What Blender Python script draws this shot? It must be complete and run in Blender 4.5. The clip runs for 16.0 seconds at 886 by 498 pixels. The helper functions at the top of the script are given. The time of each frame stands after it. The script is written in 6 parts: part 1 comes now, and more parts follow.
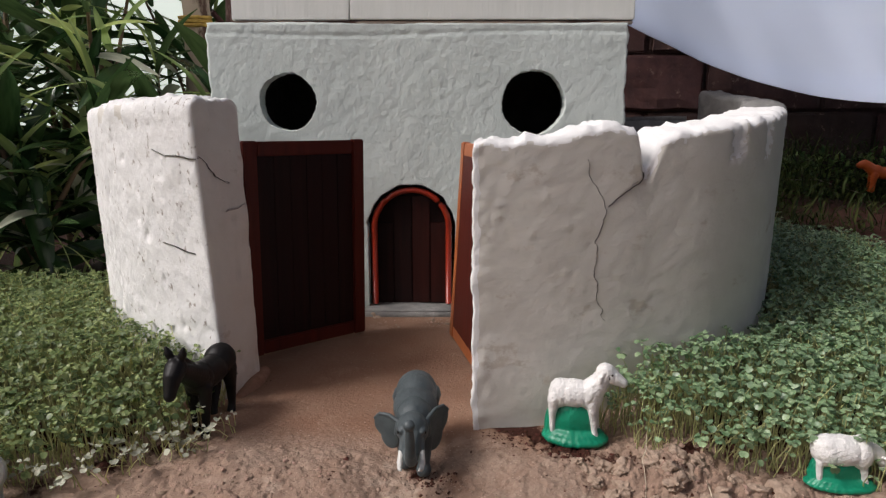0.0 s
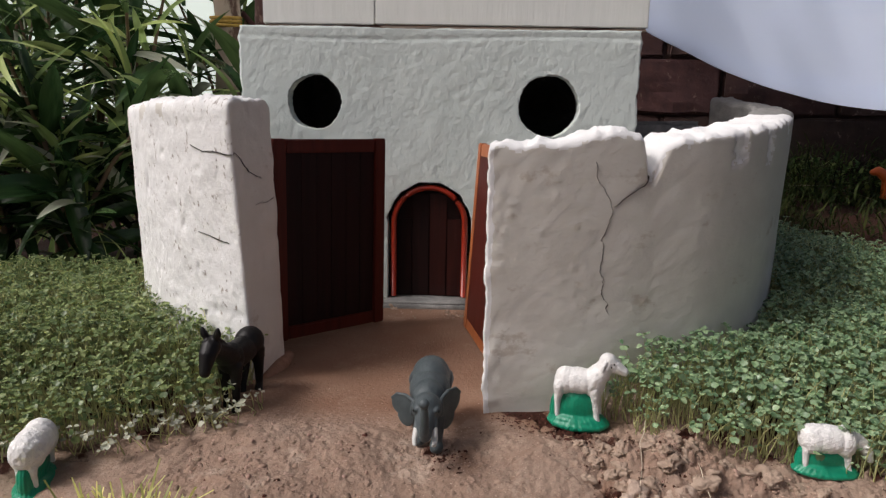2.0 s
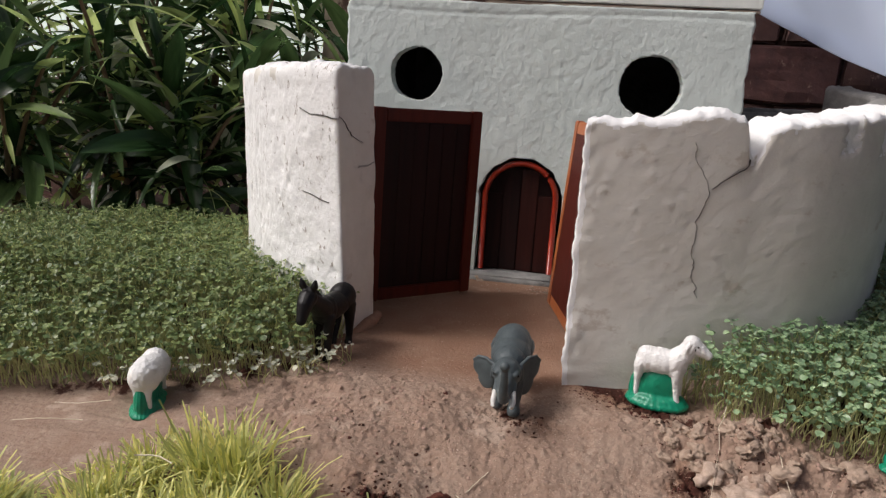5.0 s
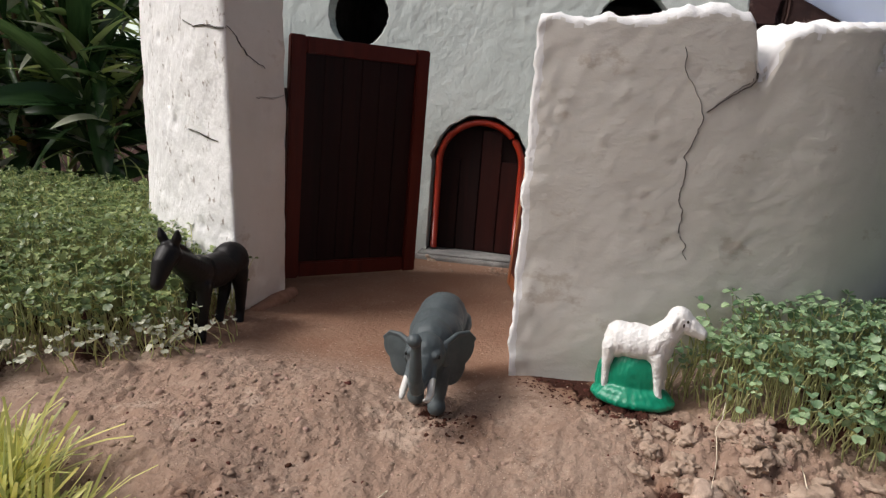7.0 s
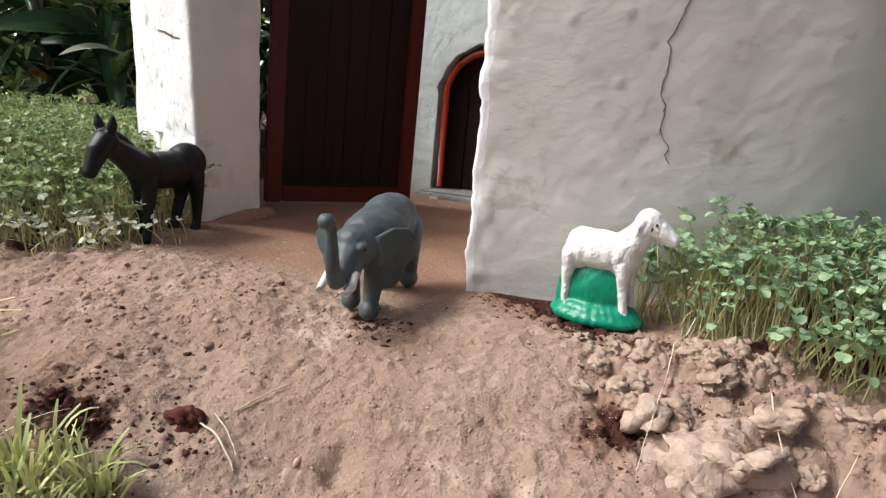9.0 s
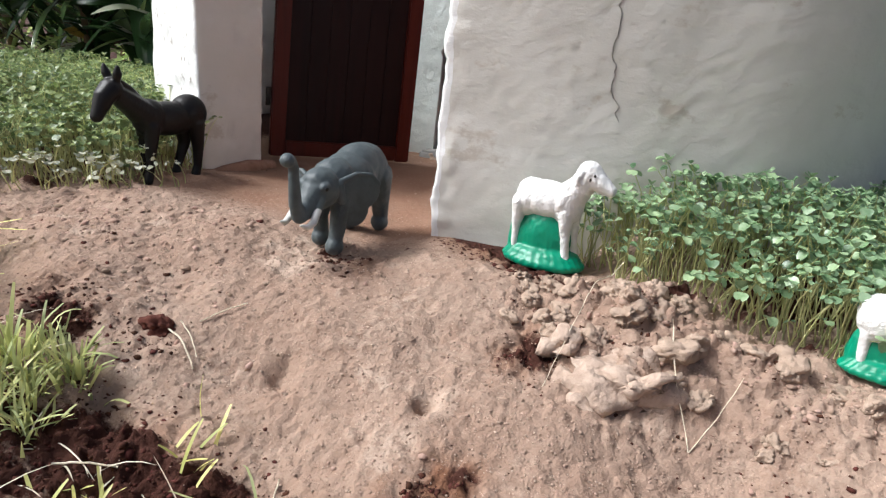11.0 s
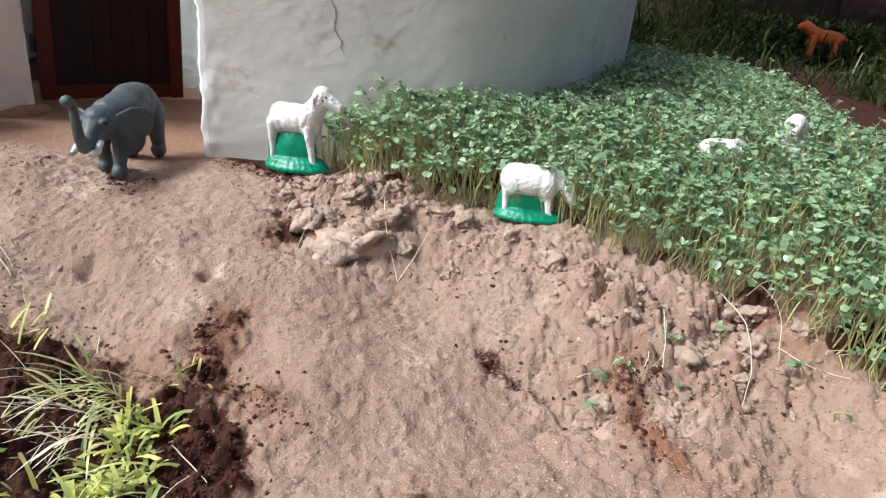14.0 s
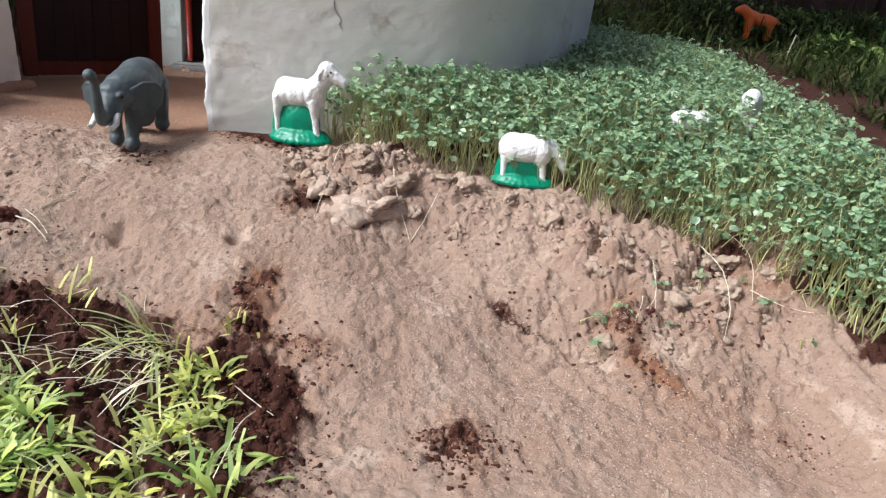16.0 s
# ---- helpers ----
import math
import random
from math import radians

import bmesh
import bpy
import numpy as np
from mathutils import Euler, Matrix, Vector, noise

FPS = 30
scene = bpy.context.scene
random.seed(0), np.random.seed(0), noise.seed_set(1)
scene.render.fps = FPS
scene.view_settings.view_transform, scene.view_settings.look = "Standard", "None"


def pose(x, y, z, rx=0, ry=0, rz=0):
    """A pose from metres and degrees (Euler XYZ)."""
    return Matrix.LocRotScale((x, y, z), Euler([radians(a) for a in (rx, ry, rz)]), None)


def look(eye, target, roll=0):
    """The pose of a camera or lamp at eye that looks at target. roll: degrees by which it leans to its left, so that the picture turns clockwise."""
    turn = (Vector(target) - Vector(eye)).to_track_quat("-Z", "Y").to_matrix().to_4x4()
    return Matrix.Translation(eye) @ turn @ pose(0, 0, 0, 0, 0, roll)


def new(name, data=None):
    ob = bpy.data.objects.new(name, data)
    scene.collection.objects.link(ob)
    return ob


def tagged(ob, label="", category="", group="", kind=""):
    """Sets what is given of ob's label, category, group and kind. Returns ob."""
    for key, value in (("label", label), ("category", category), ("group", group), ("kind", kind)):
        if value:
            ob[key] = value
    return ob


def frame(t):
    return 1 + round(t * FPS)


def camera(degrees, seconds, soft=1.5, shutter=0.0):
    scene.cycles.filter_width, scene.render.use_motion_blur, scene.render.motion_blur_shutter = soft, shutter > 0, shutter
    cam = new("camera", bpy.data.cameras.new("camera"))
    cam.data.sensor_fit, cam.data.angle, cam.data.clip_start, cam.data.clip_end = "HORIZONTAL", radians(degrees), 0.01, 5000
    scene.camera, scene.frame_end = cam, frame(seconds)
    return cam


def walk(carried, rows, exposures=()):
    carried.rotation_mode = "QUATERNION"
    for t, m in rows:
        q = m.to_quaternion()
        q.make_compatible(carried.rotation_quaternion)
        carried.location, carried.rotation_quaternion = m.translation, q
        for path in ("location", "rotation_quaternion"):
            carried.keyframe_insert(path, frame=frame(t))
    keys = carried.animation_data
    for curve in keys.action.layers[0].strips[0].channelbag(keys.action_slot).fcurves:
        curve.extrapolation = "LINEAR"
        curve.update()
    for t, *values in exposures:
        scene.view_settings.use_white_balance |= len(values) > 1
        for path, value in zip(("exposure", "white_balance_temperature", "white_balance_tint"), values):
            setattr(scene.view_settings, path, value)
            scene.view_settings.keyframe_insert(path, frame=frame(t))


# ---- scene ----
cam = camera(66.3, 16.0, soft=1.3)
METRES, EYE, TILT, LEAN, TURN = 0.85, 0.326, -11.0, 0.0, 0.0
ROWS = [
    (0.0, 0.0, 0.0, 0.0, 0.0, 0.0, -0.0),
    (0.5, 0.0007, -0.0206, 0.0022, 0.48, -1.01, -0.51),
    (1.0, 0.0008, -0.0427, 0.0005, 0.74, -1.17, -0.77),
    (1.5, 0.0026, -0.0537, -0.0014, 0.96, -0.51, -1.21),
    (2.0, 0.0003, -0.0597, -0.0052, 1.35, -0.17, -1.29),
    (2.5, 0.0, -0.067, -0.006, 1.96, -0.15, -1.65),
    (3.0, -0.0006, -0.093, 0.0054, 2.61, -0.47, -1.59),
    (3.5, -0.0204, -0.1086, 0.0029, 4.8, -0.76, -2.9),
    (6.0, 0.0183, -0.0069, -0.0653, 9.29, -2.7, -5.56),
    (6.5, 0.0314, 0.0675, -0.0871, 8.63, -2.04, -6.62),
    (7.0, 0.0555, 0.1443, -0.0918, 8.09, -0.93, -5.77),
    (7.5, 0.0786, 0.1999, -0.1085, 11.02, -0.95, -6.09),
    (8.0, 0.1112, 0.2255, -0.1355, 11.23, -1.67, -6.53),
    (10.5, 0.2139, 0.2081, -0.1698, 17.52, -4.46, -9.49),
    (11.0, 0.2434, 0.192, -0.1719, 17.15, -5.52, -9.61),
    (11.5, 0.2634, 0.1546, -0.176, 15.65, -6.43, -9.96),
    (12.0, 0.2821, 0.1158, -0.1706, 12.3, -6.28, -8.68),
    (12.5, 0.3068, 0.076, -0.1761, 11.2, -7.3, -7.31),
    (13.0, 0.3202, 0.0456, -0.1755, 9.79, -8.26, -6.42),
    (13.5, 0.3361, 0.0255, -0.1724, 5.55, -8.49, -6.1),
    (14.0, 0.3377, 0.0119, -0.177, 0.82, -9.3, -5.08),
    (14.5, 0.3263, -0.0036, -0.1801, -0.47, -9.9, -4.64),
    (15.0, 0.3025, -0.0206, -0.1821, -1.22, -9.88, -4.41),
    (15.5, 0.2788, -0.0357, -0.1904, -2.69, -10.29, -4.6),
    (16.0, 0.268, -0.049, -0.1944, -4.3, -10.32, -4.82),
]
walk(cam, [(t, pose(0, 0, EYE, TILT, LEAN, TURN) @ pose(METRES * x, METRES * y, METRES * z, 90 + pitch, roll, yaw)) for t, x, y, z, yaw, pitch, roll in ROWS],
     exposures=[(0.0, -0.62, 6250, 12), (3.5, -0.59, 6250, 12), (6.0, -0.47, 6250, 11), (7.0, -0.37, 6250, 10), (8.0, -0.08, 6150, 9), (10.5, 0.33, 5900, 7), (11.5, 0.33, 5800, 6), (14.0, 0.26, 5750, 6), (16.0, 0.21, 5700, 6)])

# ---- world, sun ----
world = bpy.data.worlds.new("overcast_sky")
scene.world = world
world.use_nodes = True
wn = world.node_tree.nodes
sky = wn.new("ShaderNodeTexSky")
sky.sky_type = 'NISHITA'
sky.sun_disc = False
sky.sun_elevation, sky.sun_rotation = radians(47), radians(-112)
sky.dust_density, sky.air_density, sky.ozone_density = 7.0, 0.35, 0.3
world.node_tree.links.new(sky.outputs[0], wn["Background"].inputs[0])
wn["Background"].inputs[1].default_value = 0.125
sun = new("sun", bpy.data.lights.new("sun", 'SUN'))
sun.data.energy, sun.data.angle, sun.data.color = 2.95, radians(18), (1.0, 0.965, 0.92)
sun.matrix_world = look((-1.27, 0.19, 1.46), (0, 0.7, 0))

# ---- helpers of this scene ----
rng = np.random.default_rng(7)


def hash3(ix, iy, iz):
    h = (ix.astype(np.int64) * 73856093 ^ iy.astype(np.int64) * 19349663 ^ iz.astype(np.int64) * 83492791).astype(np.uint32)
    for k in (0x85EBCA6B, 0xC2B2AE35):
        h = (h ^ (h >> np.uint32(15))) * np.uint32(k)
    h = h ^ (h >> np.uint32(14))
    return h / 4294967295.0


def vnoise(p, scale, seed=0.0):
    """Smooth value noise in -1..1 at points p (n, 3)."""
    q = np.asarray(p, float) * scale + seed * 17.31
    i = np.floor(q)
    f = q - i
    f = f * f * (3 - 2 * f)
    out = np.zeros(len(q))
    for dx in (0, 1):
        for dy in (0, 1):
            for dz in (0, 1):
                w = np.abs(1 - dx - f[:, 0]) * np.abs(1 - dy - f[:, 1]) * np.abs(1 - dz - f[:, 2])
                out += w * hash3(i[:, 0] + dx, i[:, 1] + dy, i[:, 2] + dz)
    return out * 2 - 1


def rnoise(p, scale, seed):
    """vnoise on a turned lattice, so that octaves don't line up."""
    c, d = math.cos(0.7 + 1.9 * seed), math.sin(0.7 + 1.9 * seed)
    p = np.asarray(p, float)
    return vnoise(np.stack([c * p[:, 0] - d * p[:, 1], d * p[:, 0] + c * p[:, 1], p[:, 2]], 1), scale, seed)


def smooth(u):
    u = np.clip(u, 0, 1)
    return u * u * (3 - 2 * u)


def bump_at(x, y, cx, cy, r):
    return np.exp(-((x - cx) ** 2 + (y - cy) ** 2) / (r * r))


def gz(x, y):
    """The lie of the land, without clods."""
    x, y = np.asarray(x, float), np.asarray(y, float)
    z = -0.095 * smooth((0.63 - y) / 0.36) * (0.40 + 0.60 * smooth((x + 0.17) / 0.17))
    z = z + 0.028 * smooth((y - 0.585) / 0.12) * smooth((x - 0.15) / 0.07) + 0.024 * smooth((-0.265 - x) / 0.09) * smooth((y - 0.60) / 0.12)
    z = z + 0.028 * smooth((x - 0.515) / 0.06) * smooth((0.60 - y) / 0.10)
    z = z + 0.036 * smooth((y - 0.66) / 0.75) * smooth((x - 0.36) / 0.22)
    z = z + 0.006 * bump_at(x, y, -0.24, 0.52, 0.11) + 0.008 * bump_at(x, y, -0.26, 0.72, 0.07)
    z = z - 0.022 * bump_at(x, y, 0.27, 0.475, 0.055) - 0.020 * bump_at(x, y, 0.35, 0.40, 0.06)
    z = z + 0.014 * bump_at(x, y, 0.39, 0.535, 0.05) + 0.016 * bump_at(x, y, 0.43, 0.465, 0.05)
    z = z - 0.016 * bump_at(x, y, -0.047, 0.393, 0.011) - 0.010 * bump_at(x, y, 0.0, 0.355, 0.018) - 0.007 * bump_at(x, y, 0.012, 0.468, 0.007) - 0.006 * bump_at(x, y, 0.107, 0.464, 0.006) - 0.020 * bump_at(x, y, 0.094, 0.292, 0.020)
    z = z + 0.018 * bump_at(x, y, 0.215, 0.565, 0.035) - 0.012 * bump_at(x, y, 0.15, 0.52, 0.03)
    z = z - 0.009 * bump_at(x, y, -0.018, 0.605, 0.055) - 0.008 * bump_at(x, y, 0.014, 0.463, 0.0075) - 0.008 * bump_at(x, y, 0.106, 0.468, 0.006) - 0.010 * bump_at(x, y, 0.172, 0.515, 0.006) - 0.010 * bump_at(x, y, 0.196, 0.517, 0.006) - 0.014 * bump_at(x, y, -0.062, 0.405, 0.012)
    z = z + 0.007 * bump_at(x, y, -0.16, 0.575, 0.06) + 0.006 * bump_at(x, y, 0.085, 0.575, 0.035)
    return z


def g1(x, y):
    return float(gz(np.array([x]), np.array([y]))[0])


def inside(px, py, poly):
    """Which of the points lie in the polygon."""
    hit = np.zeros(len(px), bool)
    for (x0, y0), (x1, y1) in zip(poly, poly[1:] + poly[:1]):
        cross = ((y0 > py) != (y1 > py)) & (px < (x1 - x0) * (py - y0) / (y1 - y0 + 1e-12) + x0)
        hit ^= cross
    return hit


def mesh_object(name, verts, faces, material, parent=None, soft=True):
    me = bpy.data.meshes.new(name)
    me.from_pydata([tuple(v) for v in verts], [], [tuple(f) for f in faces])
    if soft:
        me.shade_smooth()
    me.materials.append(material)
    ob = new(name, me)
    ob.parent = parent
    return ob


def part(name, bm, material, parent=None, label="", soft=True):
    me = bpy.data.meshes.new(name)
    bmesh.ops.recalc_face_normals(bm, faces=bm.faces[:])
    bm.to_mesh(me)
    bm.free()
    if soft:
        me.shade_smooth()
    me.materials.append(material)
    ob = new(name, me)
    ob.parent = parent
    if label:
        tagged(ob, label)
    return ob


def box(bm, x0, x1, y0, y1, z0, z1, bevel=0.0):
    r = bmesh.ops.create_cube(bm, size=1, matrix=Matrix.LocRotScale(((x0 + x1) / 2, (y0 + y1) / 2, (z0 + z1) / 2), None, (x1 - x0, y1 - y0, z1 - z0)))
    if bevel:
        edges = list({e for v in r["verts"] for e in v.link_edges})
        bmesh.ops.bevel(bm, geom=edges, offset=bevel, segments=2, affect='EDGES')
    return bm


def blob(bm, c, r, rot=(0, 0, 0)):
    m = Matrix.LocRotScale(c, Euler([radians(a) for a in rot]), r)
    bmesh.ops.create_icosphere(bm, subdivisions=3, radius=1, matrix=m)


def limb(bm, *pts):
    """A chain of balls and cones: points (x, y, z, radius)."""
    for a, b in zip(pts, pts[1:]):
        n = max(2, int((Vector(b[:3]) - Vector(a[:3])).length / (0.35 * min(a[3], b[3]))))
        for i in range(n + 1):
            k = i / n
            p = [a[j] + (b[j] - a[j]) * k for j in range(4)]
            bmesh.ops.create_icosphere(bm, subdivisions=2, radius=p[3], matrix=Matrix.Translation(p[:3]))


def fused(bm, voxel, smoothing=4, factor=0.5):
    """The balls and cones of bm melted into one skin; returns a mesh."""
    me = bpy.data.meshes.new("melt")
    bm.to_mesh(me)
    bm.free()
    ob = new("melt", me)
    mod = ob.modifiers.new("remesh", 'REMESH')
    mod.mode, mod.voxel_size, mod.use_smooth_shade = 'VOXEL', voxel, True
    s = ob.modifiers.new("smooth", 'SMOOTH')
    s.iterations, s.factor = smoothing, factor
    out = bpy.data.meshes.new_from_object(ob.evaluated_get(bpy.context.evaluated_depsgraph_get()))
    bpy.data.objects.remove(ob)
    bpy.data.meshes.remove(me)
    return out


def rough_skin(me, amounts, seed=0.0):
    """Pushes the vertices along their normals by noise: (scale, depth) pairs."""
    n = len(me.vertices)
    co = np.empty(n * 3)
    no = np.empty(n * 3)
    me.vertices.foreach_get("co", co)
    me.vertex_normals.foreach_get("vector", no)
    co, no = co.reshape(-1, 3), no.reshape(-1, 3)
    d = sum(depth * vnoise(co, sc, seed + k) for k, (sc, depth) in enumerate(amounts))
    me.vertices.foreach_set("co", (co + no * d[:, None]).ravel())
    me.update()


def joined(name, meshes, materials):
    """Meshes joined into one, each with its own material slot."""
    bm = bmesh.new()
    for k, me in enumerate(meshes):
        before = len(bm.faces)
        bm.from_mesh(me)
        bm.faces.ensure_lookup_table()
        for f in bm.faces[before:]:
            f.material_index = k
            f.smooth = True
        bpy.data.meshes.remove(me)
    out = bpy.data.meshes.new(name)
    bm.to_mesh(out)
    bm.free()
    for m in materials:
        out.materials.append(m)
    return new(name, out)


def tube(pts, r0, r1, sides=5):
    """Verts and faces of a tapered tube along pts."""
    pts = [Vector(p) for p in pts]
    vs, fs = [], []
    for i, p in enumerate(pts):
        d = (pts[min(i + 1, len(pts) - 1)] - pts[max(i - 1, 0)]).normalized()
        a = d.orthogonal().normalized()
        b = d.cross(a)
        r = r0 + (r1 - r0) * i / (len(pts) - 1)
        for k in range(sides):
            w = 2 * math.pi * k / sides
            vs.append(p + (a * math.cos(w) + b * math.sin(w)) * r)
    for i in range(len(pts) - 1):
        for k in range(sides):
            k2 = (k + 1) % sides
            fs.append((i * sides + k, i * sides + k2, (i + 1) * sides + k2, (i + 1) * sides + k))
    fs.append(tuple(range(sides)))
    fs.append(tuple(reversed(range((len(pts) - 1) * sides, len(pts) * sides))))
    return vs, fs


# ---- materials ----
def material(name, dark, light, scale=40.0, rough=0.8, bump=0.3, bscale=200.0, bump2=0.0, bscale2=30.0, spots=None, spot_scale=15.0,
             spot_at=0.62, detail=6.0, metal=0.0, sheen=0.0, stretch=(1, 1, 1), damp_shade=None, islands=0.0, spec=0.5, dist=0.002, through_light=0.0, objects=0.0, trod_moist_shade=None, drift=None):
    m = bpy.data.materials.new(name)
    m.use_nodes = True
    nt = m.node_tree
    N, L = nt.nodes, nt.links
    bsdf = N["Principled BSDF"]
    tc = N.new("ShaderNodeTexCoord")
    mp = N.new("ShaderNodeMapping")
    mp.inputs["Scale"].default_value = stretch
    L.new(tc.outputs["Object"], mp.inputs[0])

    def noise_node(s, det=detail, ro=0.6):
        n = N.new("ShaderNodeTexNoise")
        n.inputs["Scale"].default_value, n.inputs["Detail"].default_value, n.inputs["Roughness"].default_value = s, det, ro
        L.new(mp.outputs[0], n.inputs["Vector"])
        return n.outputs["Fac"]

    def mix(fac, a, b):
        x = N.new("ShaderNodeMix")
        x.data_type = 'RGBA'
        for sock, v in ((x.inputs["Factor"], fac), (x.inputs["A"], a), (x.inputs["B"], b)):
            if isinstance(v, (tuple, list)):
                sock.default_value = (*v, 1)
            elif isinstance(v, float):
                sock.default_value = v
            else:
                L.new(v, sock)
        return x.outputs["Result"]

    def ramp(src, a, b):
        r = N.new("ShaderNodeMapRange")
        r.inputs["From Min"].default_value, r.inputs["From Max"].default_value = a, b
        L.new(src, r.inputs["Value"])
        return r.outputs["Result"]

    col = mix(ramp(noise_node(scale), 0.35, 0.65), dark, light)
    col = mix(ramp(noise_node(scale * 0.13, 3.0), 0.35, 0.7), col, tuple(0.5 * (a + b) for a, b in zip(dark, light)))
    if drift:
        col = mix(ramp(noise_node(7.0, 6.0, 0.66), 0.40, 0.70), col, drift)
        col = mix(ramp(noise_node(34.0, 6.0, 0.68), 0.50, 0.72), col, drift)
    if islands or objects:
        if islands:
            g = N.new("ShaderNodeNewGeometry")
            src = g.outputs["Random Per Island"]
        else:
            g = N.new("ShaderNodeObjectInfo")
            src = g.outputs["Random"]
        h = N.new("ShaderNodeHueSaturation")
        L.new(col, h.inputs["Color"])
        amount = islands or objects
        r = N.new("ShaderNodeMapRange")
        r.inputs["To Min"].default_value, r.inputs["To Max"].default_value = 1 - amount, 1 + amount
        L.new(src, r.inputs["Value"])
        L.new(r.outputs[0], h.inputs["Value"])
        r2 = N.new("ShaderNodeMapRange")
        r2.inputs["To Min"].default_value, r2.inputs["To Max"].default_value = 0.5 + 0.05 * amount, 0.5 - 0.07 * amount
        L.new(src, r2.inputs["Value"])
        L.new(r2.outputs[0], h.inputs["Hue"])
        col = h.outputs["Color"]
    if spots:
        col = mix(ramp(noise_node(spot_scale, 8.0, 0.7), spot_at, spot_at + 0.06), col, spots)
    if trod_moist_shade:
        a = N.new("ShaderNodeAttribute")
        a.attribute_name = "trod_moist_shade"
        col = mix(a.outputs["Fac"], col, trod_moist_shade)
    if damp_shade:
        a = N.new("ShaderNodeAttribute")
        a.attribute_name = "damp_shade"
        add = N.new("ShaderNodeMath")
        add.operation = 'ADD'
        L.new(a.outputs["Fac"], add.inputs[0])
        sc = N.new("ShaderNodeMath")
        sc.operation = 'MULTIPLY_ADD'
        L.new(noise_node(90.0, 8.0, 0.75), sc.inputs[0])
        sc.inputs[1].default_value, sc.inputs[2].default_value = 1.6, -0.8
        L.new(sc.outputs[0], add.inputs[1])
        col = mix(ramp(add.outputs[0], 0.40, 0.68), col, damp_shade)
    L.new(col, bsdf.inputs["Base Color"])
    bsdf.inputs["Roughness"].default_value = rough
    bsdf.inputs["Metallic"].default_value = metal
    bsdf.inputs["Specular IOR Level"].default_value = spec
    if bump:
        b = N.new("ShaderNodeBump")
        b.inputs["Strength"].default_value, b.inputs["Distance"].default_value = bump, dist
        L.new(noise_node(bscale), b.inputs["Height"])
        last = b
        if bump2:
            b2 = N.new("ShaderNodeBump")
            b2.inputs["Strength"].default_value, b2.inputs["Distance"].default_value = bump2, dist * 3
            L.new(noise_node(bscale2, 3.0, 0.5), b2.inputs["Height"])
            L.new(b.outputs[0], b2.inputs["Normal"])
            last = b2
        L.new(last.outputs[0], bsdf.inputs["Normal"])
    if through_light:
        t = N.new("ShaderNodeBsdfTranslucent")
        L.new(col, t.inputs["Color"])
        ms = N.new("ShaderNodeMixShader")
        ms.inputs[0].default_value = through_light
        L.new(bsdf.outputs[0], ms.inputs[1])
        L.new(t.outputs[0], ms.inputs[2])
        L.new(ms.outputs[0], N["Material Output"].inputs["Surface"])
    return m


M_EARTH = material("sandy_earth", (0.250, 0.166, 0.121), (0.425, 0.320, 0.247), 200, 0.95, 0.65, 480, 0.35, 220, spots=(0.435, 0.328, 0.254), spot_scale=12, spot_at=0.56, dist=0.0018, drift=(0.298, 0.198, 0.144), damp_shade=(0.050, 0.0185, 0.012), trod_moist_shade=(0.215, 0.108, 0.063), spec=0.2)
M_CLOD = material("earth_clod", (0.35, 0.250, 0.188), (0.54, 0.410, 0.322), 90, 0.95, 0.8, 300, 0.4, 100, islands=0.2, spec=0.2)
M_CLODPALE = material("pale_earth_clod", (0.34, 0.245, 0.185), (0.58, 0.452, 0.362), 120, 0.95, 0.9, 320, 0.6, 90, spec=0.2)
M_CLODSMALL = material("sandy_lump", (0.24, 0.155, 0.110), (0.42, 0.31, 0.24), 90, 0.95, 0.0, islands=0.26, spec=0.2)
M_CRUMB = material("earth_crumb", (0.25, 0.168, 0.124), (0.42, 0.31, 0.24), 80, 0.95, 0.0, islands=0.14, spec=0.2)
M_HUMUS = material("dark_humus", (0.036, 0.013, 0.008), (0.098, 0.038, 0.024), 90, 0.95, 0.0, islands=0.28, spec=0.2)
M_PLASTER = material("white_plaster", (0.595, 0.565, 0.502), (0.812, 0.792, 0.735), 14, 0.85, 0.27, 190, 0.06, 60, spots=(0.585, 0.535, 0.462), spot_scale=13, spot_at=0.60, spec=0.3, stretch=(1, 1, 1.5))
M_CLUMP = material("red_brown_soil", (0.065, 0.021, 0.015), (0.14, 0.050, 0.035), 260, 0.95, 0.5, 500, spec=0.2)
M_MUD = material("red_brown_mud", (0.24, 0.13, 0.085), (0.38, 0.23, 0.16), 70, 0.95, 0.6, 260, spec=0.2)
# white of broken plaster, raised further to paint the sun on the rim
M_PLASTER_FRESH_LIT = material("chipped_sunlit_plaster", (0.84, 0.835, 0.82), (0.92, 0.915, 0.90), 40, 0.9, 0.5, 180, spec=0.2)
M_PITTED = material("pitted_limewash", (0.77, 0.765, 0.745), (0.90, 0.895, 0.88), 20, 0.85, 0.9, 150, 0.40, 55, spots=(0.38, 0.34, 0.30), spot_scale=105, spot_at=0.59, spec=0.3, stretch=(1, 1, 0.6))
M_RENDER = material("grey_render", (0.575, 0.635, 0.60), (0.735, 0.80, 0.76), 9, 0.9, 0.6, 230, 0.20, 90, spec=0.25, stretch=(1, 1, 0.8))
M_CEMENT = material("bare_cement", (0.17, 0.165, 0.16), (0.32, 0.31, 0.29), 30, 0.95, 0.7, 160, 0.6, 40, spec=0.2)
M_BOARD = material("white_painted_wood", (0.80, 0.83, 0.77), (0.89, 0.91, 0.86), 10, 0.55, 0.25, 40, 0.15, 12, stretch=(6, 1, 0.6), spots=(0.45, 0.44, 0.38), spot_scale=30, spot_at=0.74)
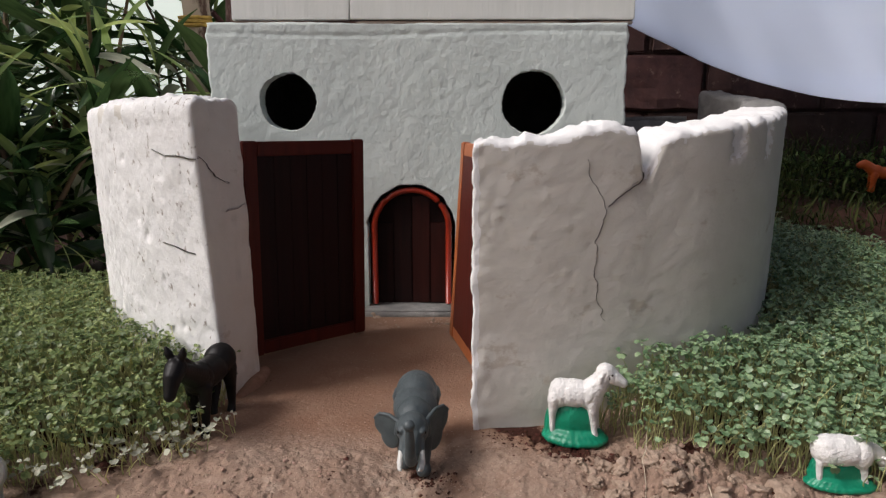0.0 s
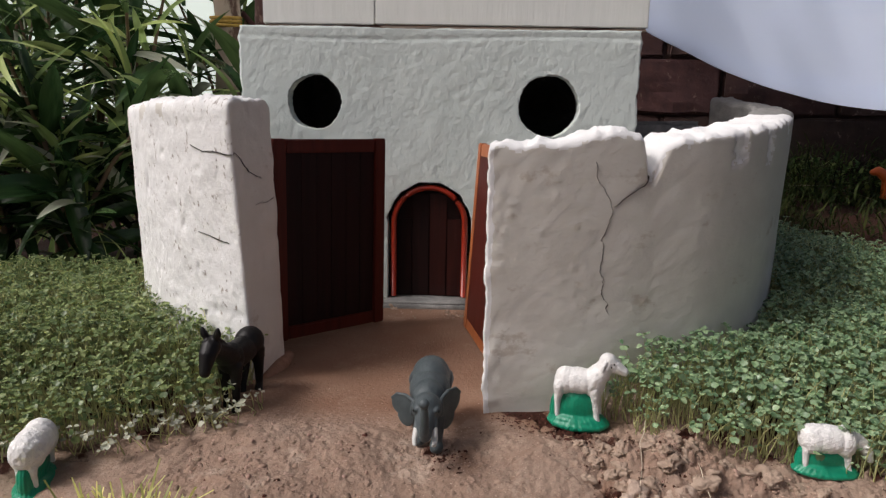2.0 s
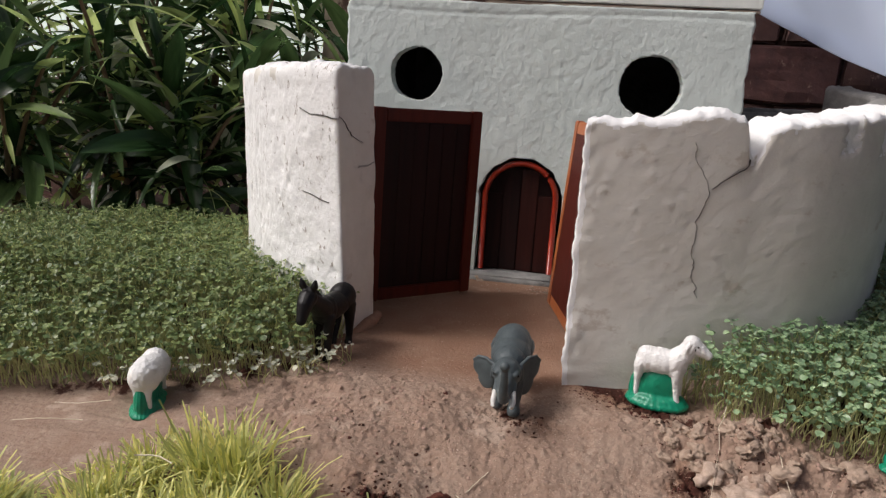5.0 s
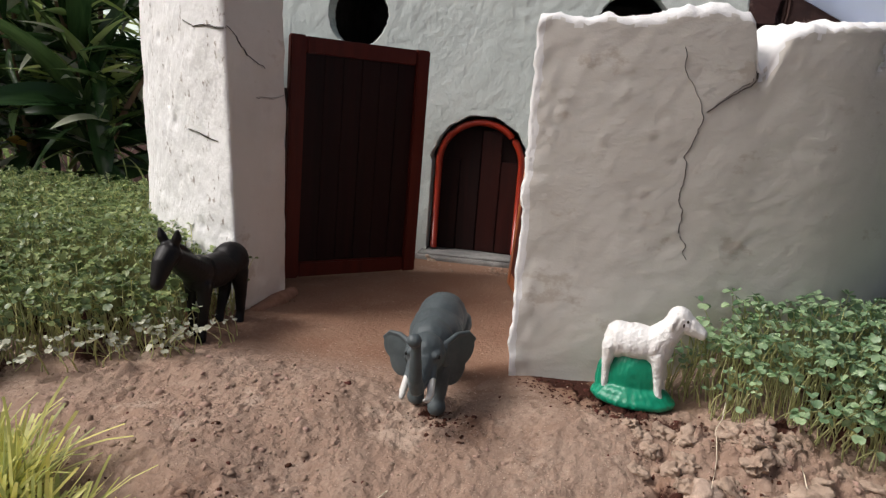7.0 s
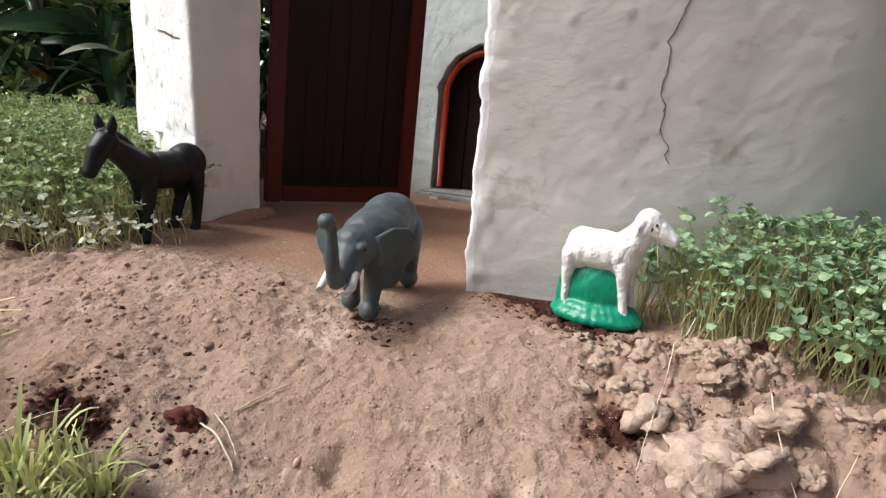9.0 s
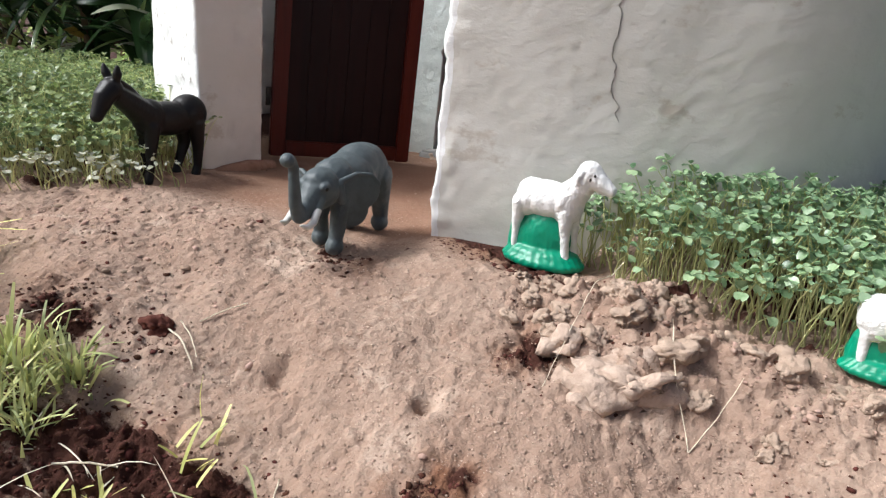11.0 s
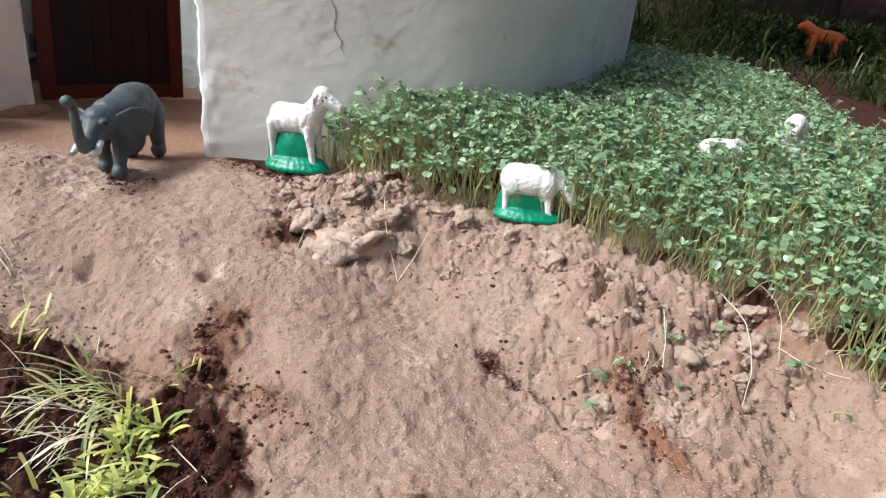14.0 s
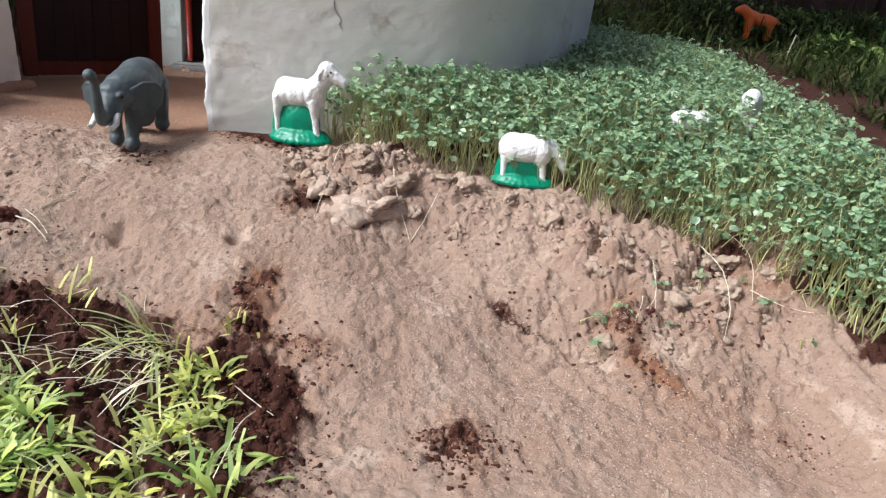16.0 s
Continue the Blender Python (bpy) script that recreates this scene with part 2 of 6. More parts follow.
M_CRACK = material("crack_shadow_line", (0.03, 0.025, 0.02), (0.07, 0.055, 0.045), 60, 1.0, 0.2)
M_MAHOGANY = material("red_brown_varnished_wood", (0.05, 0.007, 0.004), (0.11, 0.016, 0.008), 30, 0.5, 0.2, 60, stretch=(3, 3, 0.25), spec=0.25)
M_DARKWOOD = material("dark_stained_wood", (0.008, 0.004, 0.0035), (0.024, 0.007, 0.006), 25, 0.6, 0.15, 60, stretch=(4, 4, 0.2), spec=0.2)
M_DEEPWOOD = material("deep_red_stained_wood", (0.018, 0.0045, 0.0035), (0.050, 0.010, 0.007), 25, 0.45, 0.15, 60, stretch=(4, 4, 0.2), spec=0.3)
M_ORANGEWOOD = material("orange_brown_varnished_wood", (0.34, 0.095, 0.028), (0.50, 0.165, 0.055), 30, 0.4, 0.2, 60, stretch=(3, 3, 0.25))
M_RIM = material("red_orange_rim", (0.27, 0.020, 0.008), (0.38, 0.036, 0.012), 40, 0.3, 0.1, 100)
M_BLACKTOY = material("black_plastic", (0.004, 0.0035, 0.0035), (0.008, 0.0066, 0.0064), 60, 0.45, 0.15, 200, spec=0.28)
M_ELEPHANT = material("grey_blue_rubber", (0.040, 0.052, 0.056), (0.080, 0.100, 0.106), 60, 0.55, 0.25, 240)
M_IVORY = material("ivory_white", (0.50, 0.50, 0.47), (0.68, 0.67, 0.63), 60, 0.5, 0.1)
M_SHEEP = material("white_painted_clay", (0.74, 0.73, 0.70), (0.84, 0.83, 0.81), 80, 0.55, 0.35, 260, 0.3, 150, spots=(0.70, 0.67, 0.63), spot_scale=60, spot_at=0.74)
M_GREENBASE = material("green_gloss_paint", (0.003, 0.19, 0.10), (0.010, 0.28, 0.155), 60, 0.35, 0.3, 150, spots=(0.35, 0.50, 0.40), spot_scale=90, spot_at=0.76)
M_ORANGETOY = material("orange_plastic", (0.62, 0.10, 0.012), (0.72, 0.15, 0.02), 40, 0.45, 0.1)
M_SPROUTLEAF = material("seedling_leaf", (0.100, 0.222, 0.078), (0.415, 0.545, 0.335), 160, 0.37, 0.1, 300, islands=0.35, spec=0.7, through_light=0.28)
# left bed's seedling leaf, yellower and darker to imitate the light there
M_SPROUTYELLOW = material("yellow_lit_seedling_leaf", (0.055, 0.112, 0.024), (0.36, 0.44, 0.19), 160, 0.42, 0.1, 300, islands=0.4, through_light=0.30)
M_SPROUTSTEM = material("seedling_stem", (0.46, 0.48, 0.18), (0.69, 0.68, 0.37), 60, 0.5, 0.0, islands=0.2, through_light=0.2)
M_SPROUTPALE = material("withered_seedling_leaf", (0.34, 0.37, 0.25), (0.66, 0.66, 0.54), 160, 0.5, 0.1, 300, islands=0.3, through_light=0.25)
M_GRASS = material("yellow_green_grass", (0.54, 0.58, 0.14), (0.74, 0.74, 0.34), 40, 0.5, 0.1, islands=0.4, through_light=0.4)
M_FRESHGRASS = material("fresh_green_grass", (0.32, 0.47, 0.09), (0.58, 0.70, 0.28), 40, 0.5, 0.1, islands=0.5, through_light=0.4)
M_LIMEGRASS = material("lime_yellow_grass", (0.40, 0.49, 0.075), (0.72, 0.76, 0.30), 40, 0.5, 0.1, islands=0.5, through_light=0.4)
M_STRAW = material("dry_straw", (0.60, 0.53, 0.38), (0.80, 0.73, 0.57), 50, 0.6, 0.1, islands=0.3, through_light=0.1)
M_PALEGRASS = material("pale_limp_grass", (0.40, 0.46, 0.15), (0.63, 0.64, 0.33), 40, 0.55, 0.1, islands=0.35, through_light=0.3)
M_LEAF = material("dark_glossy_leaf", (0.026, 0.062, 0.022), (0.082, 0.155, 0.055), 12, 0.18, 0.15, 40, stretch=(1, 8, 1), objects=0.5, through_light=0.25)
# yellow-green leaf, lightened further so that sunlight is in its colour
M_LEAFSUNLIT = material("sunlit_green_leaf", (0.33, 0.47, 0.13), (0.54, 0.66, 0.28), 12, 0.4, 0.15, 40, stretch=(1, 8, 1), objects=0.4, through_light=0.45)
# pale dead leaves, which also paint the bright highlights in the bushes
M_LEAFPALE = material("withered_and_highlit_leaf", (0.50, 0.54, 0.38), (0.74, 0.76, 0.62), 20, 0.35, 0.2, 60, stretch=(1, 6, 1), objects=0.3, through_light=0.3)
# weed green kept very dark, to stand in for shade behind the beds
M_WEED = material("shade_darkened_weed_leaf", (0.014, 0.028, 0.007), (0.070, 0.095, 0.028), 30, 0.8, 0.1, islands=0.7, spec=0.15, through_light=0.3)
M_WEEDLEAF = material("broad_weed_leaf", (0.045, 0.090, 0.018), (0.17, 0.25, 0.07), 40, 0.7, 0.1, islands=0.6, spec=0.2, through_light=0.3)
M_BRICK = material("dark_red_brick", (0.034, 0.015, 0.011), (0.085, 0.040, 0.030), 18, 0.9, 0.7, 90, 0.5, 20, spots=(0.19, 0.12, 0.095), spot_scale=26, spot_at=0.60, objects=0.35)
M_MORTAR = material("old_mortar", (0.035, 0.018, 0.015), (0.08, 0.045, 0.035), 30, 0.95, 0.6, 80)
M_CLOTH = material("white_cloth", (0.78, 0.85, 0.98), (0.84, 0.90, 1.0), 5, 0.9, 0.1, 900, through_light=0.52)
M_POST = material("weathered_post", (0.30, 0.22, 0.16), (0.60, 0.52, 0.42), 14, 0.85, 0.5, 60, spots=(0.10, 0.055, 0.04), spot_scale=7, spot_at=0.55, stretch=(1, 1, 0.4))
M_ROPE = material("yellow_rope", (0.45, 0.28, 0.05), (0.6, 0.4, 0.1), 80, 0.8, 0.4)
M_TWIG = material("dry_twig_bark", (0.28, 0.24, 0.17), (0.42, 0.37, 0.27), 60, 0.8, 0.2, 200)
M_DARKSTEM = material("brown_twig", (0.12, 0.07, 0.04), (0.25, 0.17, 0.10), 40, 0.8, 0.3)

# ---- ground ----
def axis(lo, hi, step, far):
    mid = list(np.arange(lo, hi, step))
    up, down, s = [mid[-1]], [mid[0]], step
    while up[-1] < far:
        s *= 1.22
        up.append(up[-1] + s)
        down.append(down[-1] - s)
    return np.array(down[:0:-1] + mid + up[1:])


GX, GY = axis(-0.30, 0.66, 0.0015, 60), axis(0.20, 0.80, 0.0015, 60)
gx, gy = np.meshgrid(GX, GY)
fx, fy = gx.ravel(), gy.ravel()
P2 = np.stack([fx, fy, np.zeros_like(fx)], 1)
base = gz(fx, fy)
calm = smooth((fy - 0.60) / 0.08) * smooth((1.20 - fy) / 0.06) * smooth((0.24 - np.abs(fx + 0.10)) / 0.05)      # trodden floor of the yard; its colour also carries the shade there
far_off = smooth((np.hypot(fx, fy - 0.6) - 0.8) / 1.2)
rocky = 1.3 * bump_at(fx, fy, 0.20, 0.56, 0.065) + 2.0 * bump_at(fx, fy, 0.44, 0.445, 0.08) + 0.9 * bump_at(fx, fy, 0.52, 0.40, 0.10) + 0.2 * bump_at(fx, fy, 0.44, 0.34, 0.08) + 0.9 * bump_at(fx, fy, 0.28, 0.548, 0.045) + 0.8 * bump_at(fx, fy, 0.345, 0.52, 0.04) + 0.6 * bump_at(fx, fy, 0.50, 0.43, 0.05)
rocky = np.minimum(rocky, 1.5)
grain = 0.0009 * rnoise(P2, 105, 2) + 0.0009 * rnoise(P2, 190, 3) + 0.0008 * rnoise(P2, 330, 5) + 0.0026 * np.maximum(0, rnoise(P2, 150, 7) - 0.22) - 0.0012 * np.maximum(0, rnoise(P2, 120, 9) - 0.30)
relief = 0.0060 * vnoise(P2, 20) + (1 - calm) * (0.0015 * rnoise(P2, 52, 1) + 0.0009 * np.abs(rnoise(P2, 80, 4)) + 0.0030 * np.maximum(0, rnoise(P2, 60, 6) - 0.35) - 0.0024 * np.maximum(0, rnoise(P2, 45, 8) - 0.50)) + (1 - 0.9 * calm) * grain
lumps = np.abs(rnoise(P2, 36, 4)) ** 0.8 * 0.012 + np.abs(rnoise(P2, 80, 5)) ** 0.8 * 0.008 + np.abs(rnoise(P2, 165, 7)) ** 0.8 * 0.005 - 0.0055
TX, TY = fx, fy
fx, fy = fx + 0.014 * vnoise(P2, 34, 21) + 0.007 * vnoise(P2, 90, 22), fy + 0.014 * vnoise(P2, 34, 23) + 0.007 * vnoise(P2, 90, 24)      # ragged outlines
damp_shade = (1.0 * bump_at(fx, fy, 0.075, 0.668, 0.022) + 0.9 * bump_at(fx, fy, 0.155, 0.525, 0.022) + 0.8 * bump_at(fx, fy, 0.133, 0.380, 0.014)
        + 1.2 * bump_at(fx, fy, 0.130, 0.340, 0.022) + 1.2 * bump_at(fx, fy, 0.155, 0.300, 0.022) + 0.5 * bump_at(fx, fy, 0.19, 0.352, 0.018) + 0.36 * bump_at(fx, fy, 0.425, 0.402, 0.015) + 0.36 * bump_at(fx, fy, 0.423, 0.384, 0.015) + 0.36 * bump_at(fx, fy, 0.428, 0.366, 0.014) + 0.36 * bump_at(fx, fy, 0.436, 0.350, 0.013) + 0.36 * bump_at(fx, fy, 0.448, 0.334, 0.013) + 1.2 * bump_at(fx, fy, -0.030, 0.366, 0.022) + 1.2 * bump_at(fx, fy, 0.094, 0.292, 0.03)
        + 0.8 * bump_at(fx, fy, -0.132, 0.436, 0.020) + 1.2 * bump_at(fx, fy, 0.05, 0.345, 0.042) + 1.2 * bump_at(fx, fy, -0.085, 0.345, 0.045) + 0.9 * bump_at(fx, fy, -0.015, 0.378, 0.018) + 1.0 * bump_at(fx, fy, 0.024, 0.366, 0.020) + 0.9 * bump_at(fx, fy, -0.047, 0.393, 0.012)
        + 1.4 * bump_at(fx, fy, 0.04, 0.27, 0.085) + 1.3 * bump_at(fx, fy, 0.140, 0.300, 0.040) + 1.3 * bump_at(fx, fy, 0.152, 0.240, 0.032) + 0.75 * bump_at(fx, fy, 0.283, 0.268, 0.022) + 0.12 * bump_at(fx, fy, 0.425, 0.375, 0.030) + 0.45 * bump_at(fx, fy, 0.516, 0.284, 0.025) + 1.1 * bump_at(fx, fy, 0.055, 0.664, 0.016) + 1.1 * bump_at(fx, fy, 0.098, 0.655, 0.020) + 1.0 * bump_at(fx, fy, 0.125, 0.622, 0.026) + 0.9 * bump_at(fx, fy, 0.165, 0.600, 0.018) + 0.9 * bump_at(fx, fy, -0.118, 0.430, 0.018)
        # spots along the bed edges: shade between the stems, painted dark
        + sum(0.9 * bump_at(fx, fy, x, y, 0.022) for x, y in ((-0.27, 0.622), (-0.315, 0.588), (-0.37, 0.562), (-0.44, 0.535), (-0.50, 0.510))) + sum(0.8 * bump_at(fx, fy, x, y, 0.014) for x, y in ((0.20, 0.614), (0.235, 0.610), (0.27, 0.606), (0.318, 0.597), (0.40, 0.545), (0.44, 0.528), (0.48, 0.512), (0.53, 0.480), (0.575, 0.425), (0.60, 0.36)))
        + 1.2 * bump_at(fx, fy, -0.25, 0.34, 0.09) + 0.8 * bump_at(fx, fy, -0.018, 0.588, 0.016)
        + 0.6 * bump_at(fx, fy, 0.33, 0.43, 0.02) + 0.8 * bump_at(fx, fy, 0.40, 0.47, 0.012) + 0.8 * bump_at(fx, fy, 0.53, 0.47, 0.03)
        + 0.9 * smooth((fx - 0.56) / 0.06) * smooth((0.60 - fy) / 0.1) + 1.1 * far_off)
ARM = ((0.126, 0.419), (0.141, 0.421), (0.131, 0.409), (0.135, 0.396), (0.142, 0.383), (0.148, 0.371), (0.167, 0.363))
damp_shade = damp_shade + sum(0.62 * bump_at(fx, fy, x, y, 0.0085) for x, y in ARM)
moist = (sum(0.9 * bump_at(fx, fy, x, y, 0.013) for x, y in ((0.425, 0.414), (0.417, 0.388), (0.420, 0.370), (0.424, 0.355), (0.438, 0.342), (0.447, 0.324))) + 0.9 * bump_at(fx, fy, 0.009, 0.582, 0.014) + 0.6 * bump_at(fx, fy, -0.133, 0.435, 0.030)
         + 0.9 * bump_at(fx, fy, 0.146, 0.527, 0.020) + sum(0.7 * bump_at(fx, fy, x, y, 0.013) for x, y in ARM) + 0.6 * bump_at(fx, fy, 0.423, 0.466, 0.014) + 0.7 * bump_at(fx, fy, 0.56, 0.44, 0.03) + 0.5 * bump_at(fx, fy, 0.487, 0.399, 0.02) + 0.6 * bump_at(fx, fy, 0.11, 0.645, 0.03) + 0.5 * bump_at(fx, fy, 0.501, 0.300, 0.02) + 0.38 * bump_at(fx, fy, 0.45, 0.295, 0.05) + 0.30 * bump_at(fx, fy, 0.34, 0.27, 0.05) + 1.0 * bump_at(fx, fy, 0.285, 0.266, 0.022)
         + sum(0.55 * bump_at(fx, fy, x, y, 0.022) for x, y in ((0.057, 0.376), (0.097, 0.364), (0.128, 0.376), (0.168, 0.300), (0.182, 0.345), (0.172, 0.262), (-0.01, 0.395))))
fx, fy = TX, TY
damp_shade = damp_shade * (0.85 + 0.45 * vnoise(P2, 60, 25))
furrow = np.exp(-((np.abs((fx - 0.32) * 0.671 + (fy - 0.443) * 0.741 + 0.004 * vnoise(P2, 60, 26)) / 0.006) ** 2)) * smooth((fx - 0.312) / 0.012) * smooth((0.392 - fx) / 0.02)
damp_shade = damp_shade * (1 - far_off) + 1.3 * far_off
soil_left, soil_right = smooth((-0.30 - fx) / 0.03), smooth((fx - 0.25) / 0.03)
# calm term: a little extra darkness for the shaded yard
damp_shade = np.clip(damp_shade + 0.10 * calm * smooth((fy - 0.68) / 0.06) + 1.0 * smooth((fx - 0.73) / 0.05) + 0.9 * smooth((fy - 0.60) / 0.03) * np.maximum(soil_left, soil_right), 0, 1.3)
damp_shade = np.maximum(damp_shade, 1.3 * smooth((np.hypot(fx - 0.15, (fy - 0.55) * 0.9) - 0.75) / 0.35))
humus = -0.006 * furrow + np.clip(damp_shade, 0, 1) * (1 - far_off) * (fy < 0.66) * (0.013 * np.abs(rnoise(P2, 48, 11)) + 0.010 * np.abs(rnoise(P2, 100, 12)) + 0.007 * np.abs(rnoise(P2, 210, 13)) - 0.007)
open_land = smooth((np.hypot(fx - 0.3, fy - 1.2) - 2.2) / 1.5)
base = base * (1 - open_land) - 0.05 * open_land
z = base + humus + (1 - far_off) * (relief * (1 - 0.6 * calm) + rocky * lumps) * (1 - smooth((np.hypot(fx - 0.19, fy - 0.43) - 0.60) / 0.35)) - 0.10 * far_off * (fx < -0.3) + far_off * 0.05 * vnoise(P2, 1.1, 6) * smooth((fy - 1.2) / 0.5)
ny, nx = gx.shape
idx = np.arange(nx * ny).reshape(ny, nx)
quads = np.stack([idx[:-1, :-1], idx[:-1, 1:], idx[1:, 1:], idx[1:, :-1]], -1).reshape(-1, 4)
ground = mesh_object("ground", np.stack([fx, fy, z], 1).tolist(), quads.tolist(), M_EARTH)
ground.data.attributes.new("damp_shade", 'FLOAT', 'POINT').data.foreach_set("value", (damp_shade + 0.5 * furrow).astype(np.float32))
# yard part: packed red earth, deepened to stand in for shade between the walls
ground.data.attributes.new("trod_moist_shade", 'FLOAT', 'POINT').data.foreach_set("value", np.clip(0.85 * calm * (0.8 + 0.2 * vnoise(P2, 30, 8)) + moist * (0.8 + 0.5 * vnoise(P2, 130, 27)), 0, 1).astype(np.float32))
tagged(ground, "dry sandy red-brown earth with moist dark soil patches and painted shade", "ground", kind="structure")
Z2 = z.reshape(ny, nx)


D2 = damp_shade.reshape(ny, nx)


def on_ground(x, y):
    """The height of the finished ground."""
    i, j = int(np.searchsorted(GX, x)), int(np.searchsorted(GY, y))
    return float(Z2[max(j - 1, 0):j + 1, max(i - 1, 0):i + 1].mean())


# ---- courtyard walls ----
def spline(pts, step):
    """Points at even steps along a smooth curve through pts."""
    p = [Vector((*q, 0)) for q in pts]
    p = [p[0] * 2 - p[1]] + p + [p[-1] * 2 - p[-2]]
    fine = []
    for a, b, c, d in zip(p, p[1:], p[2:], p[3:]):
        for k in range(40):
            t = k / 40
            fine.append(0.5 * (2 * b + (c - a) * t + (2 * a - 5 * b + 4 * c - d) * t * t + (3 * b - a - 3 * c + d) * t ** 3))
    fine.append(p[-2])
    xy = np.array([(v.x, v.y) for v in fine])
    s = np.concatenate([[0], np.cumsum(np.hypot(*np.diff(xy, axis=0).T))])
    n = int(s[-1] / step)
    at = np.linspace(0, s[-1], n + 1)
    return np.stack([np.interp(at, s, xy[:, 0]), np.interp(at, s, xy[:, 1])], 1), at


class WallShape:
    def __init__(self, outer, inner, top, bottom, lean, chips=(), step=0.0035, skew=0.0):
        self.chips, self.skew = chips, skew
        self.out, self.s = spline(outer, step)
        raw, s2 = spline(inner, step)
        f = np.linspace(0, s2[-1], len(self.s))
        self.inn = np.stack([np.interp(f, s2, raw[:, 0]), np.interp(f, s2, raw[:, 1])], 1)
        self.top, self.bottom, self.lean = np.interp(self.s, *top), bottom, lean
        line = np.stack([self.s, 0 * self.s, 0 * self.s], 1)
        self.top = self.top + 0.0022 * vnoise(line, 55, 3) + 0.0022 * vnoise(line, 110, 4)

    def place(self, i, v, w):
        """i: station along the wall, v: 0 at the foot to 1 at the top, w: 0 outside to 1 inside."""
        top = self.top[i]
        edge = min(1.0, max(0.0, 1 - min(w, 1 - w) / 0.22))
        top -= 0.006 * (1 - math.sqrt(1 - 0.98 * edge * edge))      # rounded rim
        z = self.bottom + (top - self.bottom) * v
        o, n = self.out[i], self.inn[i]
        d = (o - n) / np.hypot(*(o - n))
        p = o + (n - o) * w + d * self.lean * z / 0.33 * (1 - w)
        if w < 0.3 and self.chips and self.chipped(self.s[i], z, top):
            p = p - d * 0.0035 * (1 - w / 0.3)
        return (p[0] + self.skew * z / 0.33 * max(0.0, 1 - self.s[i] / 0.15), p[1], z)

    def chipped(self, s, z, top):
        """Whether a piece of the rim has broken off here."""
        return any(abs(s - s0 - 0.003 * math.sin(z * 420 + 40 * s0)) < half and z > top - depth - 0.004 * math.sin(s * 510) for s0, half, depth in self.chips)

    def build(self, name, nv, nw, rough, seed, slot, materials, pits=0.0, rounds=2, knobs=0.0):
        nu = len(self.s) - 1
        ids, verts, faces, slots = {}, [], [], []

        def vid(i, j, k):
            if (i, j, k) not in ids:
                ids[i, j, k] = len(verts)
                verts.append(self.place(i, j / nv, k / nw))
            return ids[i, j, k]

        def quad(a, b, c, d, tag):
            faces.append((vid(*a), vid(*b), vid(*c), vid(*d)))
            slots.append(slot(tag, self.s[a[0]], a[1] / nv, self.place(a[0], a[1] / nv, a[2] / nw)))

        for i in range(nu):
            for j in range(nv):
                quad((i, j, 0), (i + 1, j, 0), (i + 1, j + 1, 0), (i, j + 1, 0), "outer")
                quad((i, j, nw), (i, j + 1, nw), (i + 1, j + 1, nw), (i + 1, j, nw), "inner")
            for k in range(nw):
                quad((i, nv, k), (i + 1, nv, k), (i + 1, nv, k + 1), (i, nv, k + 1), "top")
        for i, tag in ((0, "start"), (nu, "end")):
            for j in range(nv):
                for k in range(nw):
                    quad((i, j, k), (i, j + 1, k), (i, j + 1, k + 1), (i, j, k + 1), tag)
        bm = bmesh.new()
        vs = [bm.verts.new(v) for v in verts]
        for f, s in zip(faces, slots):
            bm.faces.new([vs[q] for q in f]).material_index = s
        bmesh.ops.recalc_face_normals(bm, faces=bm.faces[:])
        for _ in range(rounds):
            bmesh.ops.smooth_vert(bm, verts=vs, factor=0.5, use_axis_x=True, use_axis_y=True, use_axis_z=True)
        me = bpy.data.meshes.new(name)
        bm.to_mesh(me)
        bm.free()
        me.shade_smooth()
        for m in materials:
            me.materials.append(m)
        rough_skin(me, rough, seed)
        n = len(me.vertices)
        co, no = np.empty(n * 3), np.empty(n * 3)
        me.vertices.foreach_get("co", co)
        me.vertex_normals.foreach_get("vector", no)
        co, no = co.reshape(-1, 3), no.reshape(-1, 3)
        rim = smooth((co[:, 2] - 0.268) / 0.03)
        co[:, 2] += rim * (0.0016 * vnoise(co, 75, seed + 3) + 0.0028 * vnoise(co, 170, seed + 4))
        pit = np.maximum(0, vnoise(co * np.array([1, 1, 0.6]), 95, seed + 8) - 0.62) * pits
        knob = np.maximum(0, vnoise(co, 165, seed + 9) - 0.58) * knobs * smooth((vnoise(co, 14, seed + 10) + 0.1) / 0.4)      # drops of plaster
        co += no * (knob - pit)[:, None]
        me.vertices.foreach_set("co", co.ravel())
        me.update()
        return new(name, me)


